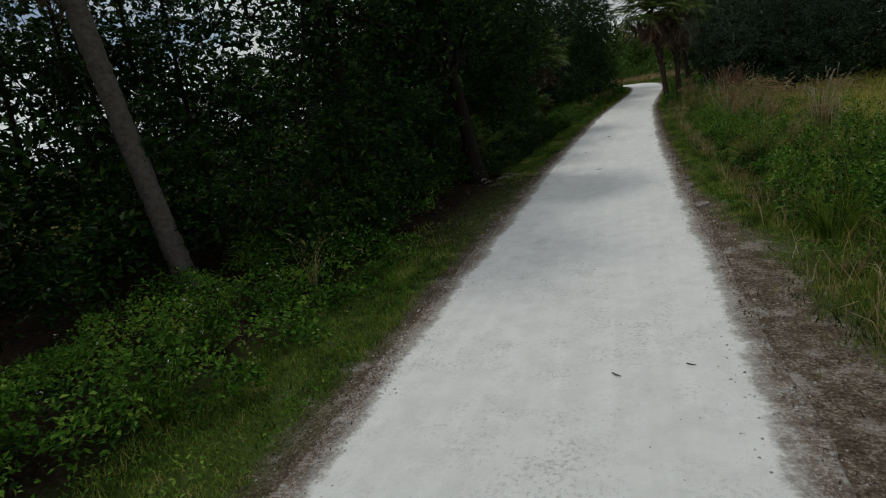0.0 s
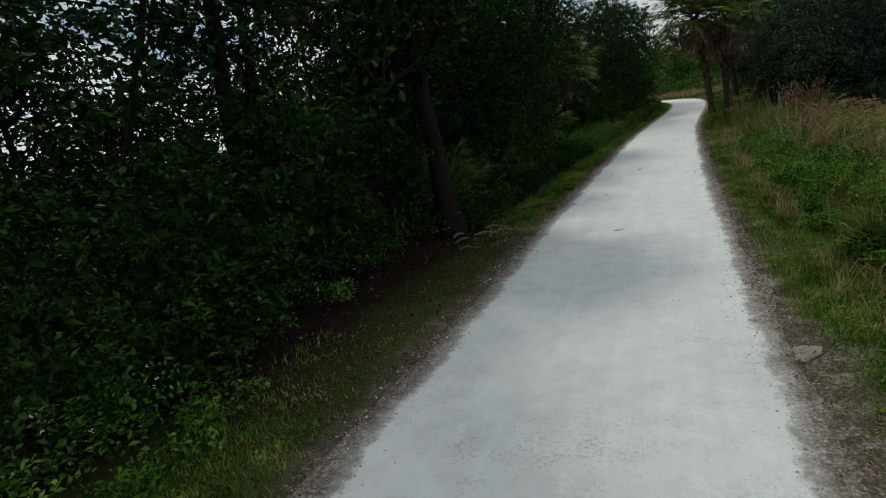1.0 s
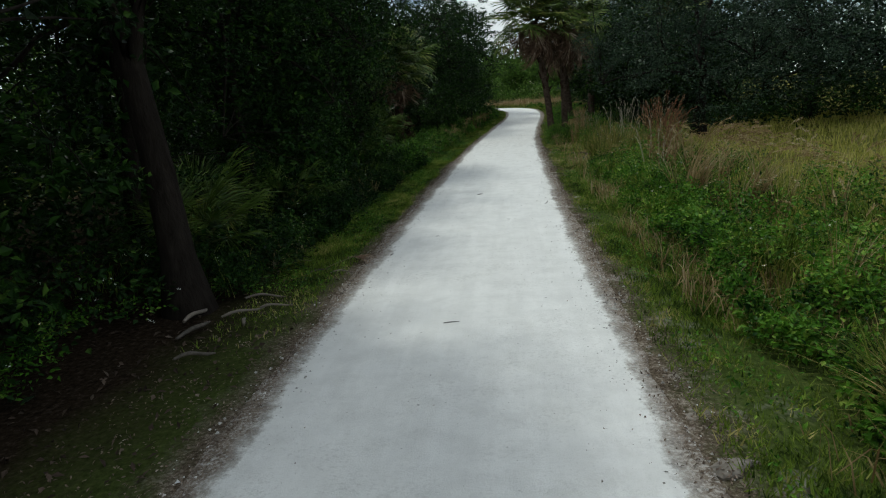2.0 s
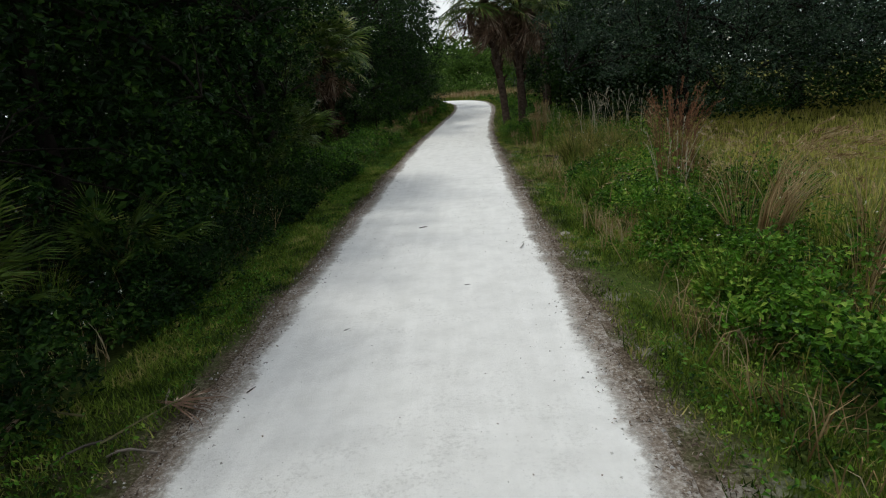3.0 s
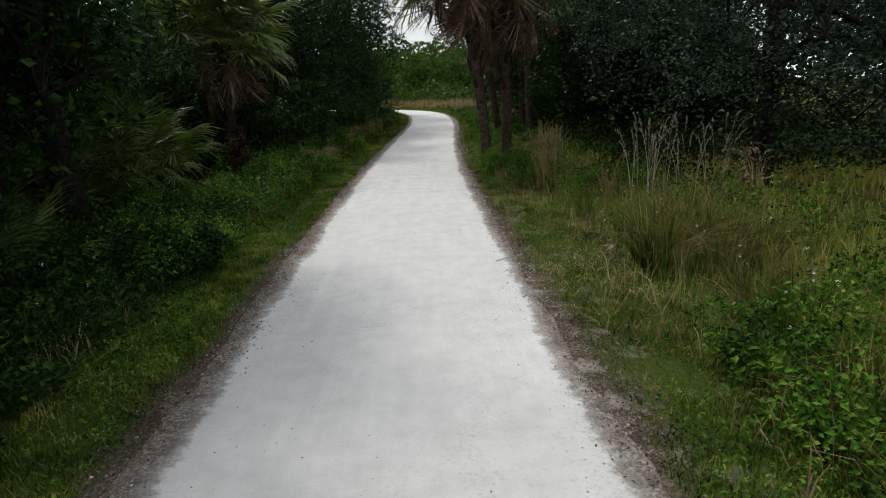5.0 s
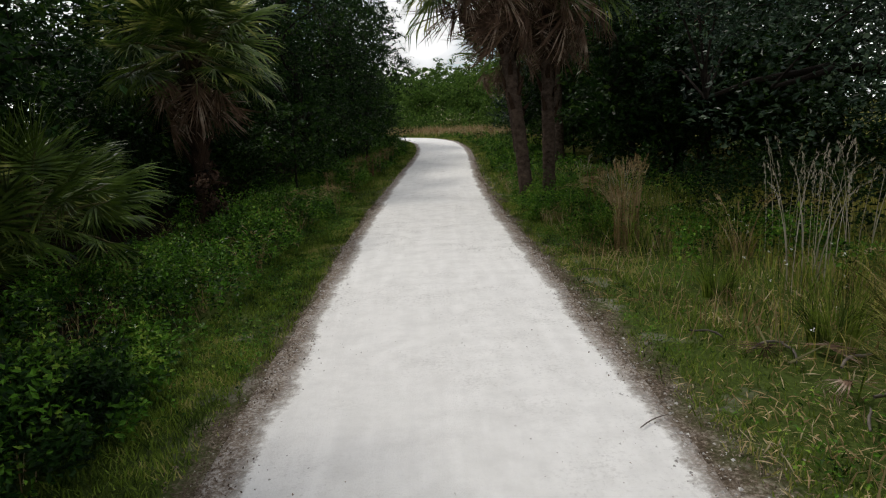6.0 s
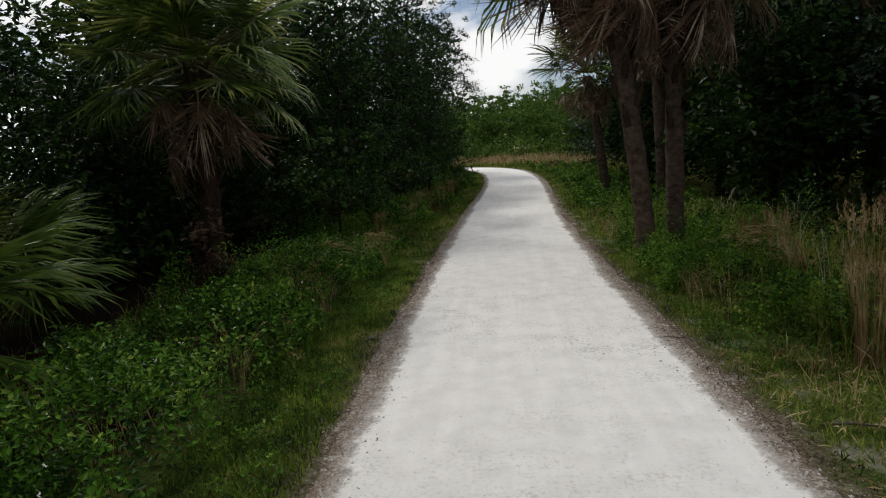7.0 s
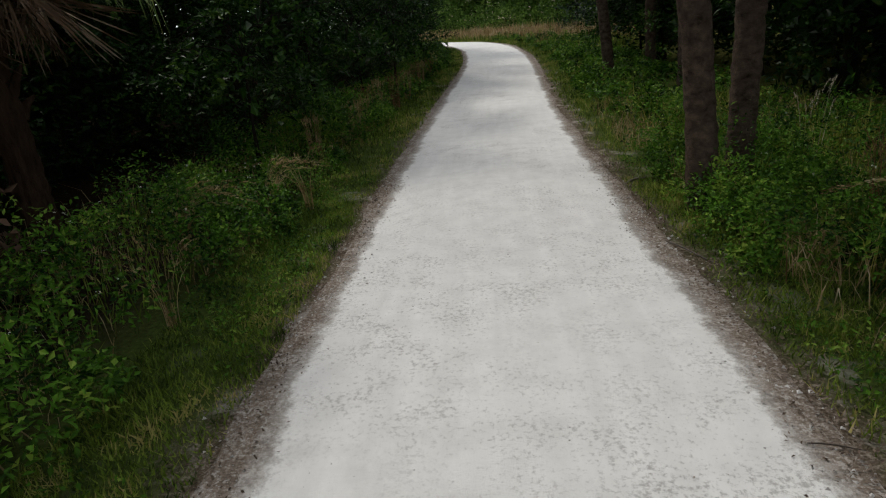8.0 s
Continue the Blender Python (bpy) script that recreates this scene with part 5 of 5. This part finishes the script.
def path_specks():
    r = np.random.default_rng(235)
    n = 2600
    s, a = r.uniform(0, 34, n), r.uniform(-1.2, 1.2, n)
    p = on_ground(s, a)
    p[:, 2] += 0.017
    size = 0.55 + 1.3 * r.uniform(0, 1, n) ** 4
    v, q = leaves(p, 0.011, 0.007, 1.5, 236)
    mid = np.repeat(p, 4, 0)
    v = mid + (v - mid) * np.repeat(size, 4)[:, None]
    stuff("path_specks", v, q, None, [LITTER], "scattered specks of leaf and grit on pale path", "leaf litter")


path_specks()


def flowers():
    r = np.random.default_rng(240)
    n = 420
    s, a = r.uniform(1, 34, n), np.where(r.uniform(size=n) < 0.5, r.uniform(-3.6, -2.2, n), r.uniform(2.3, 3.8, n))
    p = on_ground(s, a)
    p[:, 2] += r.uniform(0.3, 0.62, n)
    pts = np.repeat(p, 5, 0) + r.normal(scale=0.007, size=(5 * n, 3))
    v, q = leaves(pts, 0.016, 0.012, 2.0, 241)
    stuff("wildflowers", v, q, None, [PETAL], "small white wildflowers above the weeds", "flowers")


flowers()


# ---- twigs and leaves lying on the path ----
def stone(x, y, turn, long, wide, tall, seed):
    """A worn flat lump of limestone, half sunk."""
    r = np.random.default_rng(seed)
    rings = [(1.0, -0.3), (1.0, 0.25), (0.8, 0.7), (0.45, 0.95)]
    ang = np.arange(9) * 2 * np.pi / 9
    edge = r.uniform(0.55, 1.2, 9)
    verts = [np.stack([np.cos(ang) * k * edge * long / 2, np.sin(ang) * k * edge * wide / 2, np.full(9, h * tall * 0.6) * r.uniform(0.8, 1.2, 9)], 1) for k, h in rings]
    verts = np.concatenate(verts + [np.array([[0, 0, tall * 0.6]])])
    quads = [(i * 9 + k, i * 9 + (k + 1) % 9, i * 9 + 9 + (k + 1) % 9, i * 9 + 9 + k) for i in range(3) for k in range(9)]
    tris = [(27 + k, 27 + (k + 1) % 9, 36) for k in range(9)]
    ob = tagged(new("stone", solid("stone", verts, np.array(quads), np.array(tris), [LIMESTONE], False)), "pale worn limestone lump sunk in the path's edge", "stone")
    ob.matrix_basis = pose(x, y, -0.005, 0, 0, turn)


for k, row in enumerate([(0.12, 10.1, 20, 0.3, 0.16, 0.03), (0.24, 8.1, 70, 0.3, 0.17, 0.035), (-0.12, 17.7, 80, 0.2, 0.12, 0.014), (-0.35, 14.9, 0, 0.06, 0.05, 0.03)]):
    stone(*row, 260 + k)
for k, row in enumerate([(-0.8, 31.2, -67, 0.55, 0.007), (-0.42, 27.2, -15, 0.5, 0.008), (0.3, 24.7, 20, 0.4, 0.01), (-3.05, 13.55, 15, 0.3, 0.008), (-3.3, 13.5, 60, 0.4, 0.008), (-3.0, 14.1, 120, 0.3, 0.008), (0.45, 24.4, 70, 0.5, 0.012), (0.2, 24.95, 120, 0.3, 0.009), (0.62, 23.9, -10, 0.6, 0.014), (0.7, 24.3, 35, 0.45, 0.012), (0.35, 23.5, 60, 0.35, 0.01), (0.9, 9.0, -15, 0.5, 0.01), (0.75, 8.2, -40, 0.35, 0.02), (-0.78, 32.9, 40, 0.4, 0.014)]):
    driftwood(*row, 280 + k)
for k, (x, y, turn) in enumerate([(0.35, 24.3, 30), (0.75, 23.6, 120), (0.5, 25.0, 250), (-3.1, 13.6, 60), (-3.4, 13.9, 170)]):
    ob = tagged(hang("fallen_frond", DEAD_FRONDS[k % 3], None), "dry grey palm frond lying in the grass", "palm frond")
    ob.matrix_basis = pose(x, y, 0.06, 0, -4, turn) @ Matrix.Diagonal((0.55, 0.55, 0.12, 1))


def twig(x, y, turn, long, radius=0.004, seed=0):
    t = np.linspace(0, 1, 5)
    pts = np.stack([(t - 0.5) * long, 0.08 * long * np.sin(3 * t + seed), np.full(5, radius)], 1)
    v, q = tubes([(pts, radius * np.array([0.7, 1, 1, 0.8, 0.4]))], 5)
    ob = tagged(new("twig", solid("twig", v, q, None, [TWIG_WOOD], True)), "small dark twig lying on pale path", "twig")
    ob.matrix_basis = pose(x, y, 0.02, 0, 0, turn)


for k, row in enumerate([(-1.45, 11.95, 10, 0.13, 0.004), (-1.85, 18.4, 35, 0.12, 0.007), (-0.42, 3.35, -30, 0.07, 0.005), (0.0, 3.5, -20, 0.06, 0.005), (-0.65, 17.2, 70, 0.22, 0.005), (-2.5, 14.2, 60, 0.08, 0.005), (-0.75, 23.7, 30, 0.25, 0.004), (-0.8, 28.8, -10, 0.2, 0.004), (-1.2, 16.0, 20, 0.05, 0.003), (-2.1, 15.1, 45, 0.05, 0.003)]):
    twig(*row, seed=k)
